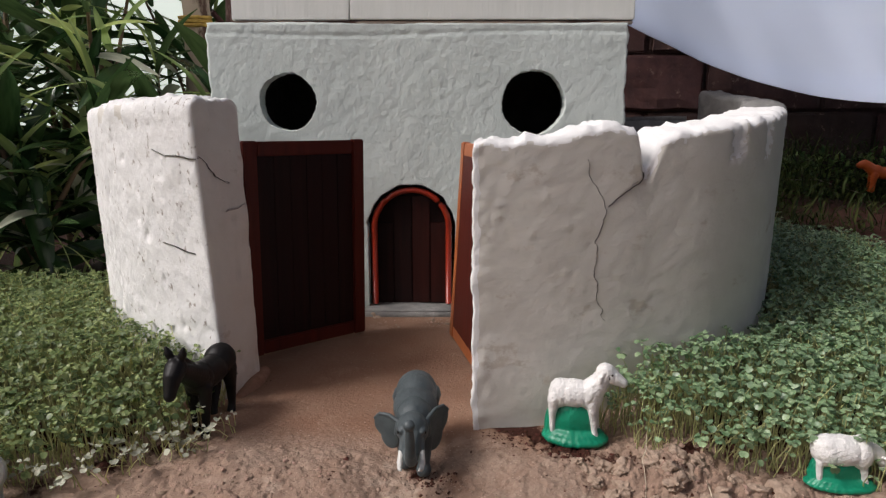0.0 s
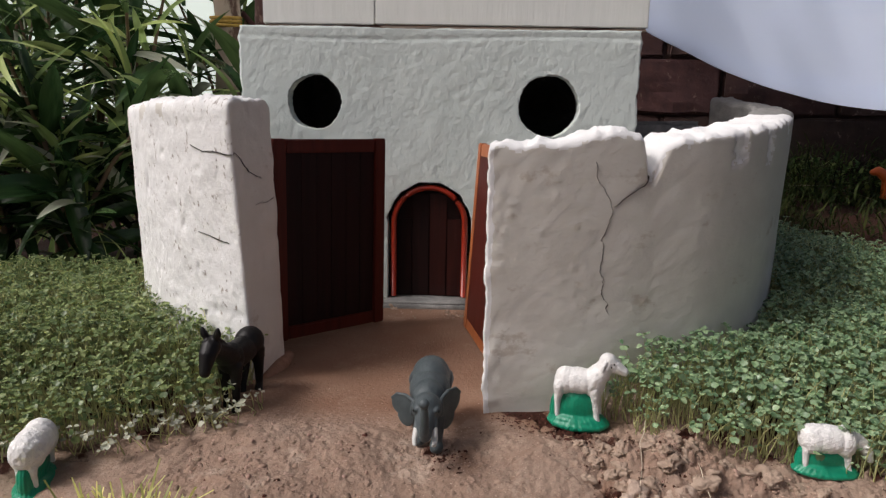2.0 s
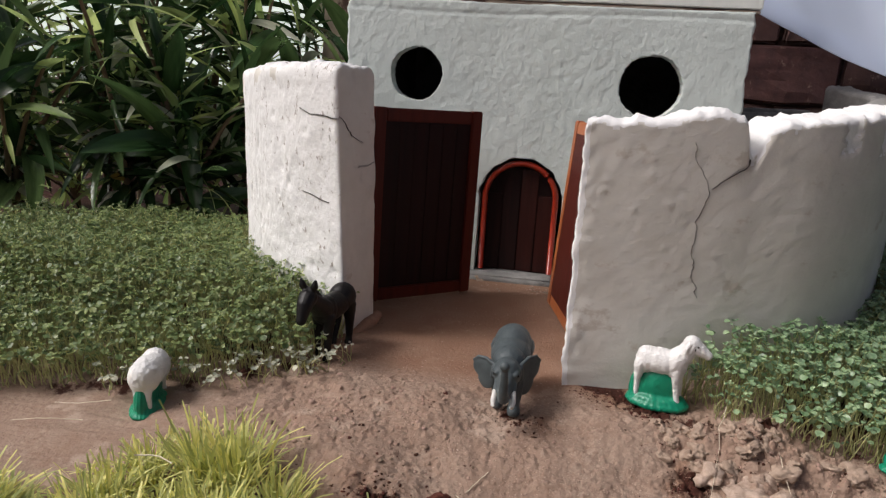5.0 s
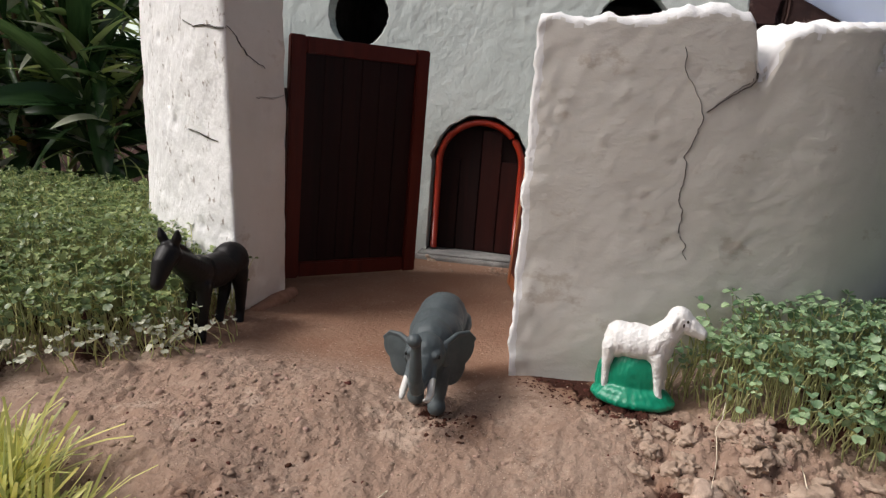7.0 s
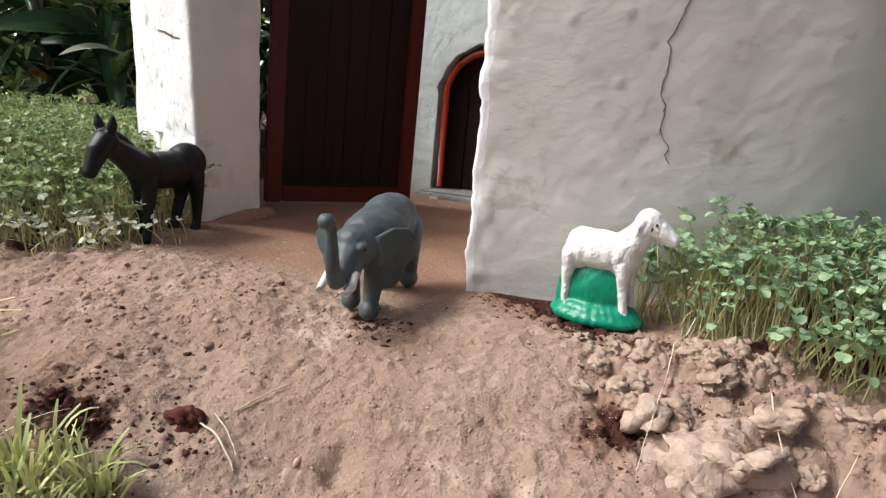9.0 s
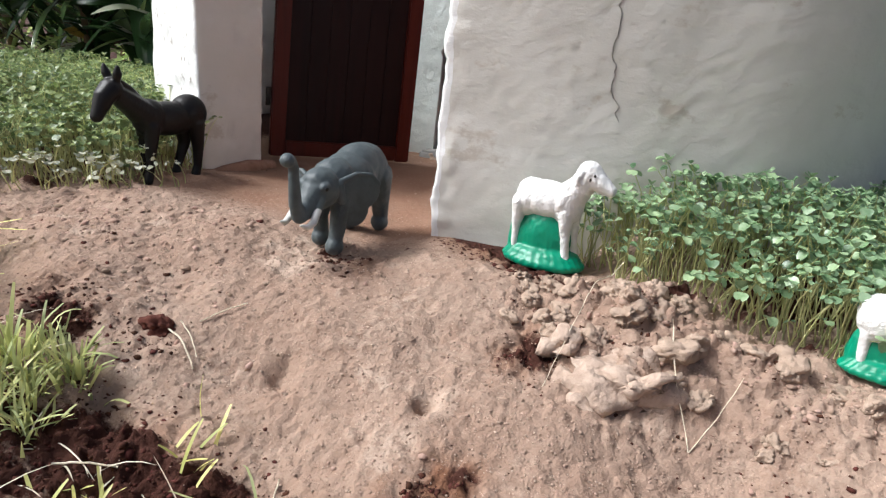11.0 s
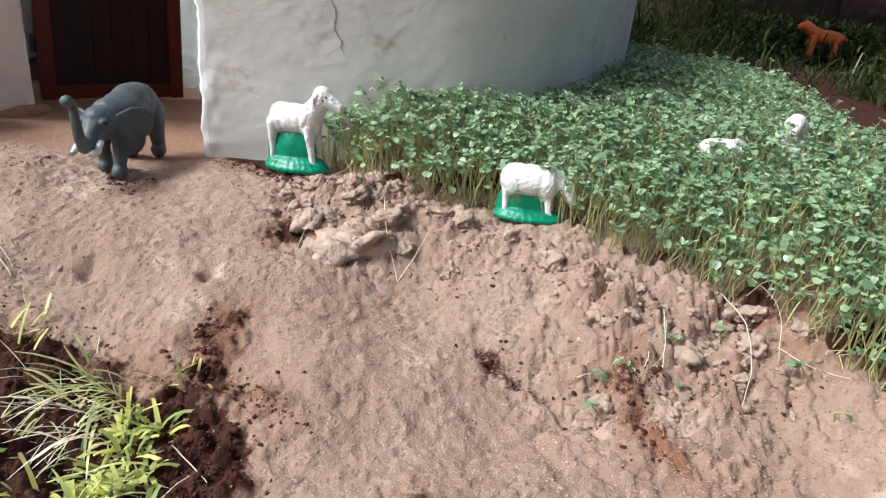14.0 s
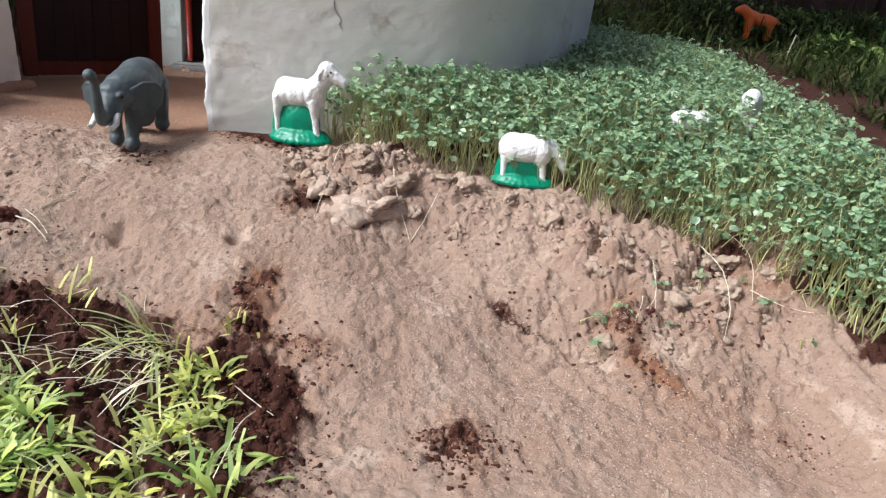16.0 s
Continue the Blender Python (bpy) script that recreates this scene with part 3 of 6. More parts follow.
def crack(parent, shape, pts, width, push=0.00035):
    """A thin dark crack along the outer face; pts: (station s, height)."""
    vs, fs = [], []
    dense = []
    for (s0, z0), (s1, z1) in zip(pts, pts[1:]):
        n = max(2, int(math.hypot(s1 - s0, z1 - z0) / 0.0024))
        dense += [(s0 + (s1 - s0) * k / n, z0 + (z1 - z0) * k / n) for k in range(n)]
    dense.append(pts[-1])
    tree = parent.data
    for k, (s, zz) in enumerate(dense):
        s += 0.0024 * float(vnoise(np.array([[0.33 * k, s, 0.0]]), 1.0, 13)[0]) + 0.0013 * float(vnoise(np.array([[1.4 * k, s, 0.0]]), 1.0, 14)[0])
        i = int(np.clip(np.searchsorted(shape.s, s), 1, len(shape.s) - 2))
        tangent = shape.out[i + 1] - shape.out[i - 1]
        tangent = tangent / np.hypot(*tangent)
        v = (zz - shape.bottom) / (shape.top[i] - shape.bottom)
        base_p = Vector(shape.place(i, v, 0)) + Vector((*(tangent * (s - shape.s[i])), 0))
        near, where, normal, _ = parent.closest_point_on_mesh(base_p)
        p = where + normal * push
        a, b = dense[max(k - 1, 0)], dense[min(k + 1, len(dense) - 1)]
        d = Vector((a[1] - b[1], b[0] - a[0])).normalized()
        w = width * (0.5 + 0.5 * abs(math.sin(k * 1.3))) * (0.35 + 0.65 * math.sin(math.pi * min(1, (len(dense) - k) / len(dense) + 0.25)))
        side = Vector((*(tangent * d.x), d.y)) * w
        vs += [p + side, p - normal * (push + 0.001), p - side]
        if k:
            q = 3 * k
            fs += [(q - 3, q, q + 1, q - 2), (q - 2, q + 1, q + 2, q - 1)]
    mesh_object("crack", vs, fs, M_CRACK, parent, False)


RIGHT = WallShape(
    [(0.030, 0.668), (0.10, 0.678), (0.166, 0.692), (0.211, 0.704), (0.30, 0.735), (0.374, 0.798), (0.434, 0.892), (0.488, 1.00), (0.536, 1.10), (0.566, 1.19), (0.562, 1.26), (0.512, 1.318)],
    [(0.042, 0.728), (0.10, 0.736), (0.18, 0.756), (0.26, 0.79), (0.33, 0.845), (0.38, 0.92), (0.432, 1.02), (0.478, 1.11), (0.505, 1.18), (0.503, 1.225), (0.466, 1.268)],
    ([0, 0.03, 0.07, 0.10, 0.145, 0.168, 0.173, 0.177, 0.186, 0.196, 0.225, 0.26, 0.29, 0.34, 0.40, 0.52, 0.60, 0.80, 0.95],
     [0.303, 0.307, 0.309, 0.315, 0.321, 0.315, 0.290, 0.273, 0.279, 0.306, 0.314, 0.317, 0.321, 0.325, 0.330, 0.338, 0.340, 0.352, 0.370]),
    -0.03, 0.008, chips=((0.188, 0.008, 0.012), (0.300, 0.011, 0.034), (0.368, 0.008, 0.040), (0.480, 0.012, 0.022)))


def right_slot(tag, s, v, p):
    if tag in ("top", "start") or tag == "outer" and s < 0.004 or tag == "outer" and s < 0.24 and v > 0.985 + 0.006 * math.sin(s * 140) + 0.004 * math.sin(s * 390):
        return 2 if tag == "top" and s > 0.62 else 1
    if tag == "outer" and RIGHT.chipped(s, p[2], RIGHT.bottom + (p[2] - RIGHT.bottom) / max(v, 0.01)):
        return 1
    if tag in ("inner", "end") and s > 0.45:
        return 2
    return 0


wall_right = RIGHT.build("courtyard_wall", 100, 12, ((9, 0.0011), (28, 0.0004), (70, 0.00022), (150, 0.00028)), 1.0, right_slot, (M_PLASTER, M_PLASTER_FRESH_LIT, M_CEMENT), 0.002, 1, 0.0036)
for vert in wall_right.data.vertices:      # crumbling upright edge at the gate
    p = vert.co
    if p.x < 0.06 and p.y < 0.745:
        q = np.array([[p.x, p.y, p.z]])
        w = float(smooth((0.052 - p.x) / 0.012))
        p.x += w * float(0.0014 * vnoise(q, 45, 41)[0] + 0.0016 * vnoise(q, 190, 42)[0])
        p.y += w * float(0.0016 * vnoise(q, 110, 43)[0])
wall_right.data.update()
tagged(wall_right, "curved off-white plastered toy courtyard wall, cracked, broken rim", "wall")
crack(wall_right, RIGHT, [(0.113, 0.290), (0.121, 0.268), (0.136, 0.243), (0.137, 0.224), (0.129, 0.203), (0.128, 0.178), (0.131, 0.155), (0.135, 0.135), (0.142, 0.117)], 0.00036, 0.0006)
crack(wall_right, RIGHT, [(0.137, 0.241), (0.153, 0.251), (0.164, 0.262), (0.171, 0.265), (0.177, 0.276)], 0.0018, 0.0008)

LEFT = WallShape(
    [(-0.247, 0.730), (-0.31, 0.768), (-0.39, 0.832), (-0.452, 0.91), (-0.492, 0.985), (-0.505, 1.07), (-0.495, 1.16)],
    [(-0.229, 0.818), (-0.29, 0.846), (-0.345, 0.895), (-0.39, 0.95), (-0.42, 1.01), (-0.430, 1.07), (-0.425, 1.15)],
    ([0, 0.05, 0.12, 0.22, 0.30, 0.36, 0.55], [0.346, 0.350, 0.347, 0.343, 0.337, 0.339, 0.335]), -0.03, 0.012, skew=-0.012)


def left_slot(tag, s, v, p):
    if tag == "outer":
        return 0 if s > 0.10 and v > 0.955 - 0.035 * math.sin(s * 61) and math.sin(s * 97) + math.sin(s * 41) > 0.5 else 1
    return 1 if tag == "top" else 0


wall_left = LEFT.build("courtyard_wall", 84, 20, ((12, 0.0026), (30, 0.0014), (90, 0.0008), (190, 0.0005)), 5.0, left_slot, (M_PLASTER, M_PITTED), 0.016, 8)
tagged(wall_left, "curved whitewashed toy courtyard wall, pitted and cracked, beside the gate", "wall")
crack(wall_left, LEFT, [(0.075, 0.296), (0.055, 0.289), (0.030, 0.290), (0.004, 0.287)], 0.0010, 0.0013)
crack(wall_left, LEFT, [(0.080, 0.188), (0.060, 0.186), (0.040, 0.182), (0.022, 0.180)], 0.0007, 0.0014)


def end_crack(pts, width):
    """A crack over the flat end of the left wall; pts: (w across, height)."""
    vs, fs = [], []
    dense = [(a[0] + (b[0] - a[0]) * k / 6, a[1] + (b[1] - a[1]) * k / 6) for a, b in zip(pts, pts[1:]) for k in range(6)] + [pts[-1]]
    for k, (w, zz) in enumerate(dense):
        p0 = Vector(LEFT.place(0, (zz - LEFT.bottom) / (LEFT.top[0] - LEFT.bottom), w))
        _, p, n, _ = wall_left.closest_point_on_mesh(p0 + Vector((0.01, -0.004, 0)))
        r = width * (0.5 + 0.5 * abs(math.sin(k * 1.7)))
        vs += [p + n * 0.0008 + Vector((0, 0, r)), p - n * 0.001, p + n * 0.0008 - Vector((0.3 * r, 0, r))]
        if k:
            q = 3 * k
            fs += [(q - 3, q, q + 1, q - 2), (q - 2, q + 1, q + 2, q - 1)]
    mesh_object("crack", vs, fs, M_CRACK, wall_left, False)


end_crack([(-0.06, 0.287), (0.02, 0.287), (0.18, 0.276), (0.32, 0.262), (0.62, 0.250)], 0.0011)
end_crack([(0.45, 0.222), (0.72, 0.222), (0.97, 0.228)], 0.0009)

mud = mesh_object("mud_smear", *tube([(-0.246, 0.722, -0.004), (-0.236, 0.75, 0.002), (-0.231, 0.79, 0.004), (-0.232, 0.835, 0.0)], 0.006, 0.010, 12), M_MUD)
rough_skin(mud.data, ((60, 0.004),), 3.0)
tagged(mud, "smear of red-brown mud along the foot of the gate post", "mud")

# low broken stub that joins the ring wall to the house
bm = box(bmesh.new(), 0.312, 0.456, 1.27, 1.33, -0.02, 0.326, 0.008)
bmesh.ops.subdivide_edges(bm, edges=bm.edges[:], cuts=6, use_grid_fill=True)
stub = part("wall_stub", bm, M_CEMENT)
rough_skin(stub.data, ((20, 0.004), (70, 0.0015)), 2.0)
tagged(stub, "low broken grey cement wall stub beside the toy house", "wall")

# ---- house ----
house = tagged(new("toy_house"), "grey rendered toy house with round windows and arched door", "toy house")


def cutter(outline, y0, y1):
    bm = bmesh.new()
    a = [bm.verts.new((x, y0, zz)) for x, zz in outline]
    b = [bm.verts.new((x, y1, zz)) for x, zz in outline]
    bm.faces.new(a)
    bm.faces.new(b[::-1])
    for k in range(len(a)):
        bm.faces.new((a[k], b[k], b[k - 1], a[k - 1]))
    bmesh.ops.recalc_face_normals(bm, faces=bm.faces[:])
    me = bpy.data.meshes.new("cutter")
    bm.to_mesh(me)
    bm.free()
    return new("cutter", me)


def ragged_circle(cx, cz, r, seed, n=96):
    return [(cx + (r + 0.0008 * math.sin(5 * w + seed) + 0.0005 * math.sin(23 * w + 2 * seed)) * math.cos(w), cz + (r + 0.0008 * math.sin(5 * w + seed) + 0.0005 * math.sin(19 * w + seed)) * math.sin(w))
            for w in (2 * math.pi * k / n for k in range(n))]


def arch_outline(cx, half, foot, crown, rag, n=28):
    spring = crown - half
    arc = [(cx + (half + rag * math.sin(9 * w) + rag * math.sin(17 * w + 1)) * math.cos(w), spring + (half + rag * math.sin(11 * w)) * math.sin(w))
           for w in (math.pi * k / n for k in range(n + 1))]
    return [(cx + half, foot)] + arc + [(cx - half, foot)]


HX0, HX1, HY, HTOP = -0.376, 0.295, 1.12, 0.472
nxh, nzh = 210, 158
vs, fs = [], []
for side, yy in ((0, HY), (1, HY + 0.03)):
    for j in range(nzh + 1):
        for i in range(nxh + 1):
            vs.append((HX0 + (HX1 - HX0) * i / nxh, yy, -0.03 + (HTOP + 0.03) * j / nzh))
W = nxh + 1
back = W * (nzh + 1)
for j in range(nzh):
    for i in range(nxh):
        a = j * W + i
        fs += [(a, a + 1, a + 1 + W, a + W), (back + a, back + a + W, back + a + 1 + W, back + a + 1)]
for i in range(nxh):
    fs.append((i, back + i, back + i + 1, i + 1))
    t0 = nzh * W + i
    fs.append((t0, t0 + 1, back + t0 + 1, back + t0))
for j in range(nzh):
    a = j * W
    fs += [(a, a + W, back + a + W, back + a), (a + nxh, back + a + nxh, back + a + nxh + W, a + nxh + W)]
front = mesh_object("front_wall", vs, fs, M_RENDER)
rough_skin(front.data, ((9, 0.0016), (42, 0.00025), (85, 0.00045), (170, 0.0005)), 3.0)
for vert in front.data.vertices:      # groove under the roof, crumbled corners
    p = vert.co
    q = np.array([[0.0, p.y, p.z]])
    p.y += 0.0016 * math.exp(-((p.z - 0.457 - 0.004 * math.sin(9 * p.x)) / 0.0022) ** 2)
    for corner, way in ((HX0, 1), (HX1, -1)):
        w = float(smooth(1 - abs(p.x - corner) / 0.010))
        if w:
            p.x += way * w * float(0.0015 + 0.0022 * vnoise(q, 45, 51)[0] + 0.0022 * vnoise(q, 130, 52)[0])
cuts = [cutter(ragged_circle(-0.250, 0.350, 0.0455, 1.0), HY - 0.05, HY + 0.1), cutter(ragged_circle(0.146, 0.349, 0.0510, 2.4), HY - 0.05, HY + 0.1),
        cutter(arch_outline(-0.053, 0.073, -0.06, 0.217, 0.0013), HY - 0.05, HY + 0.1)]
for c in cuts:
    mod = front.modifiers.new("opening", 'BOOLEAN')
    mod.operation, mod.solver, mod.object = 'DIFFERENCE', 'EXACT', c
done = bpy.data.meshes.new_from_object(front.evaluated_get(bpy.context.evaluated_depsgraph_get()))
front.modifiers.clear()
front.data = done
for c in cuts:
    bpy.data.objects.remove(c)
front.parent = house
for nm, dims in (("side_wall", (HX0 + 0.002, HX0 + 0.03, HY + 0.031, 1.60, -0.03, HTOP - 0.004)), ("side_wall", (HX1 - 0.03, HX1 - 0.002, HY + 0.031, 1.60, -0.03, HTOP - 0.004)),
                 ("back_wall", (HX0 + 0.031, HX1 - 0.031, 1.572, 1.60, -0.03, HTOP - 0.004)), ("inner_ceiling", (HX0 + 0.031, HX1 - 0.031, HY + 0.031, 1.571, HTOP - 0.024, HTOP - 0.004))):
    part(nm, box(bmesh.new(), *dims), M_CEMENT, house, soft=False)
bm = bmesh.new()
out = arch_outline(-0.053, 0.066, 0.0, 0.209, 0.0)
f0 = [bm.verts.new((x, HY + 0.024, zz)) for x, zz in out]
f1 = [bm.verts.new((x, HY + 0.034, zz)) for x, zz in out]
bm.faces.new(f0)
bm.faces.new(f1[::-1])
for k in range(len(f0)):
    bm.faces.new((f0[k], f1[k], f1[k - 1], f0[k - 1]))
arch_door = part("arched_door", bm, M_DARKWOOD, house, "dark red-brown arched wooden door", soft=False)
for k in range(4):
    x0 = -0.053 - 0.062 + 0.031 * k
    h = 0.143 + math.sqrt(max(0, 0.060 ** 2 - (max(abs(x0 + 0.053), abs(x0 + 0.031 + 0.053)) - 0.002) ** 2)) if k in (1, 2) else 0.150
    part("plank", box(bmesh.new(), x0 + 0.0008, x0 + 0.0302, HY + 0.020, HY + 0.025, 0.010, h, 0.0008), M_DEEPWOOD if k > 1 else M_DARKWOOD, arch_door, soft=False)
rim = arch_outline(-0.053, 0.0625, 0.012, 0.207, 0.0)
v, f = tube([(x, HY + 0.008, zz) for x, zz in rim], 0.0052, 0.0052, 8)
mesh_object("door_rim", v, f, M_RIM, house)
bm = box(bmesh.new(), -0.135, 0.030, HY - 0.035, HY + 0.022, -0.02, 0.010, 0.003)
bmesh.ops.subdivide_edges(bm, edges=bm.edges[:], cuts=3, use_grid_fill=True)
sill = part("door_sill", bm, M_CEMENT, house, "rough grey cement sill")
rough_skin(sill.data, ((60, 0.002), (150, 0.001)), 4.0)

roof = tagged(new("roof_box"), "white painted wooden box resting on the toy house", "roof")
part("front_board", box(bmesh.new(), -0.333, -0.1475, HY - 0.002, HY + 0.012, HTOP + 0.004, 0.80, 0.0015), M_BOARD, roof, soft=False)
part("front_board", box(bmesh.new(), -0.1470, 0.302, HY - 0.0015, HY + 0.012, HTOP + 0.005, 0.80, 0.0015), M_BOARD, roof, soft=False)
part("side_board", box(bmesh.new(), -0.332, -0.318, HY + 0.013, 1.62, HTOP + 0.004, 0.80, 0.001), M_BOARD, roof, soft=False)
part("side_board", box(bmesh.new(), 0.287, 0.301, HY + 0.013, 1.62, HTOP + 0.004, 0.80, 0.001), M_BOARD, roof, soft=False)
part("bottom_board", box(bmesh.new(), -0.317, 0.286, HY + 0.013, 1.62, HTOP + 0.001, HTOP + 0.012), M_ORANGEWOOD, roof, soft=False)
part("bottom_batten", box(bmesh.new(), -0.330, 0.300, HY + 0.001, HY + 0.012, HTOP - 0.001, HTOP + 0.0035, 0.001), M_POST, roof, "weathered brown strip", soft=False)

# ---- gate leaves ----
def gate_leaf(label, wood, panel, w, h):
    leaf = tagged(new("gate_leaf"), label, "gate", "courtyard gate leaves")
    t, fr = 0.011, 0.019
    for x0 in (0.0, w - fr):
        part("stile", box(bmesh.new(), x0, x0 + fr, -t, 0, 0, h, 0.0016), wood, leaf, soft=False)
    for z0 in (0.001, h - fr - 0.001):
        part("rail", box(bmesh.new(), fr + 0.0003, w - fr - 0.0003, -t + 0.0008, -0.0004, z0, z0 + fr, 0.0016), wood, leaf, soft=False)
    n = 6
    pw = (w - 2 * fr) / n
    for k in range(n):
        d = 0.0006 * ((k * 37) % 5) / 5
        part("plank", box(bmesh.new(), fr + k * pw + 0.0002, fr + (k + 1) * pw - 0.0002, -t + 0.004 + d, -0.002, fr + 0.0012, h - fr - 0.0012, 0.0005), panel, leaf, soft=False)
    part("backing", box(bmesh.new(), fr - 0.004, w - fr + 0.004, -0.0019, -0.0006, fr - 0.004, h - fr + 0.004), panel, leaf, soft=False)
    for zz in (0.25 * h, 0.75 * h):
        bm = bmesh.new()
        bmesh.ops.create_cone(bm, segments=10, radius1=0.003, radius2=0.003, depth=0.022, cap_ends=True, matrix=Matrix.Translation((-0.0035, -0.004, zz)))
        part("hinge", bm, M_CRACK, leaf)
    return leaf


left_leaf = gate_leaf("open dark red-brown wooden gate leaf with vertical planks", M_MAHOGANY, M_DARKWOOD, 0.186, 0.291)
left_leaf.matrix_world = pose(-0.266, 0.884, 0.005, 0.6, 0.4, math.degrees(math.atan2(0.121, 0.139)))
right_leaf = gate_leaf("open orange-brown wooden gate leaf seen almost edge-on", M_ORANGEWOOD, M_MAHOGANY, 0.186, 0.288)
right_leaf.matrix_world = pose(0.045, 0.800, 0.004, 0, 0, 101) @ pose(0, 0, 0, 3.4, 0, 0)

# ---- toy animals, each one moulded piece ----
CM = 0.01


def melted(build, voxel, smoothing=4):
    bm = bmesh.new()
    build(bm)
    bmesh.ops.scale(bm, vec=(CM, CM, CM), verts=bm.verts[:])
    return fused(bm, voxel, smoothing)


def elephant_body(bm):
    blob(bm, (-2.3, 0, 5.2), (2.5, 2.1, 2.15))
    blob(bm, (-1.2, 0, 5.4), (2.6, 1.95, 2.1))
    blob(bm, (0.4, 0, 5.0), (3.2, 2.15, 2.05))
    blob(bm, (2.6, 0, 5.1), (2.0, 1.75, 1.85))
    blob(bm, (4.7, 0, 5.0), (1.65, 1.5, 1.6))
    blob(bm, (5.2, 0, 5.7), (0.95, 1.05, 0.75))
    limb(bm, (5.6, 0, 4.9, 1.05), (6.7, 0, 3.9, 0.85), (7.6, 0, 3.6, 0.62), (8.1, 0, 4.5, 0.50), (8.3, 0, 6.0, 0.42), (8.4, 0, 7.2, 0.38), (8.8, 0, 7.8, 0.42), (9.2, 0, 7.9, 0.52))
    blob(bm, (5.6, 0, 3.6), (1.0, 0.6, 0.5))
    for q in (1, -1):
        blob(bm, (5.6, 0.95 * q, 5.45), (0.55, 0.35, 0.35))
        limb(bm, (5.9, 0.75 * q, 4.5, 0.42), (6.5, 0.85 * q, 3.9, 0.36))
    limb(bm, (2.8, 1.0, 4.2, 1.05), (3.5, 1.0, 2.3, 0.70), (3.8, 0.95, 0.8, 0.60), (4.0, 0.95, 0.35, 0.74))
    limb(bm, (2.6, -0.9, 4.2, 1.05), (3.0, -0.95, 2.3, 0.70), (2.7, -0.9, 0.9, 0.60), (2.9, -0.9, 0.45, 0.74))
    limb(bm, (-2.9, 1.15, 4.6, 1.35), (-3.5, 1.2, 2.4, 0.85), (-3.9, 1.2, 0.8, 0.68), (-3.7, 1.2, 0.35, 0.82))
    limb(bm, (-2.4, -1.15, 4.6, 1.35), (-2.2, -1.2, 2.4, 0.85), (-2.6, -1.2, 0.8, 0.68), (-2.4, -1.2, 0.35, 0.82))
    limb(bm, (-4.5, 0, 6.2, 0.32), (-5.0, 0, 4.8, 0.24), (-4.9, 0, 3.2, 0.26))


def elephant_ears(bm):
    for q, open_, g in ((1, 34, 0.98), (-1, 60, 0.80)):
        c, a = math.cos(radians(open_)), math.sin(radians(open_))

        def at(u, up):
            return (4.1 - u * g * c, q * (1.15 + u * g * a), 4.45 + up * g)

        blob(bm, at(1.9, 0.1), (1.9 * g, 0.17, 1.55 * g), (0, 0, -q * open_))
        blob(bm, at(2.3, 0.5), (1.5 * g, 0.17, 1.05 * g), (0, 0, -q * open_))
        blob(bm, at(1.5, -1.2), (1.35 * g, 0.17, 1.5 * g), (0, 0, -q * open_))
        limb(bm, (*at(0.2, 1.1), 0.24), (*at(1.6, 1.6), 0.20), (*at(2.9, 1.45), 0.17), (*at(3.7, 0.7), 0.14))
        limb(bm, (*at(0.0, 0.8), 0.5), (*at(0.4, -0.4), 0.35))


def tusks(bm):
    for q in (1, -1):
        limb(bm, (6.4, 0.85 * q, 4.0, 0.32), (7.3, 1.0 * q, 3.2, 0.28), (8.0, 0.95 * q, 3.0, 0.22), (8.7, 0.8 * q, 3.3, 0.10))


def elephant_eyes(bm):
    for q in (1, -1):
        blob(bm, (5.85, 1.22 * q, 5.35), (0.20, 0.11, 0.16))


body = melted(elephant_body, 0.0010)
rough_skin(body, ((300, 0.0002), (120, 0.0003)), 1.0)
for vert in body.vertices:      # wrinkles round trunk and legs
    p = vert.co
    p.y *= 1 + 0.012 * math.sin(p.z * 1900) * float(smooth((p.x - 0.06) / 0.01))
elephant = joined("toy_elephant", [body, melted(elephant_ears, 0.0007, 2), melted(tusks, 0.0006, 1), melted(elephant_eyes, 0.0005, 1)], (M_ELEPHANT, M_ELEPHANT, M_IVORY, M_BLACKTOY))
elephant.matrix_world = pose(-0.027, 0.628, on_ground(-0.02, 0.605) - 0.001, 0, 0, -91) @ pose(0, 0, 0, 0, 4, 0)
tagged(elephant, "grey-blue toy elephant with raised trunk standing on the earth", "toy elephant")


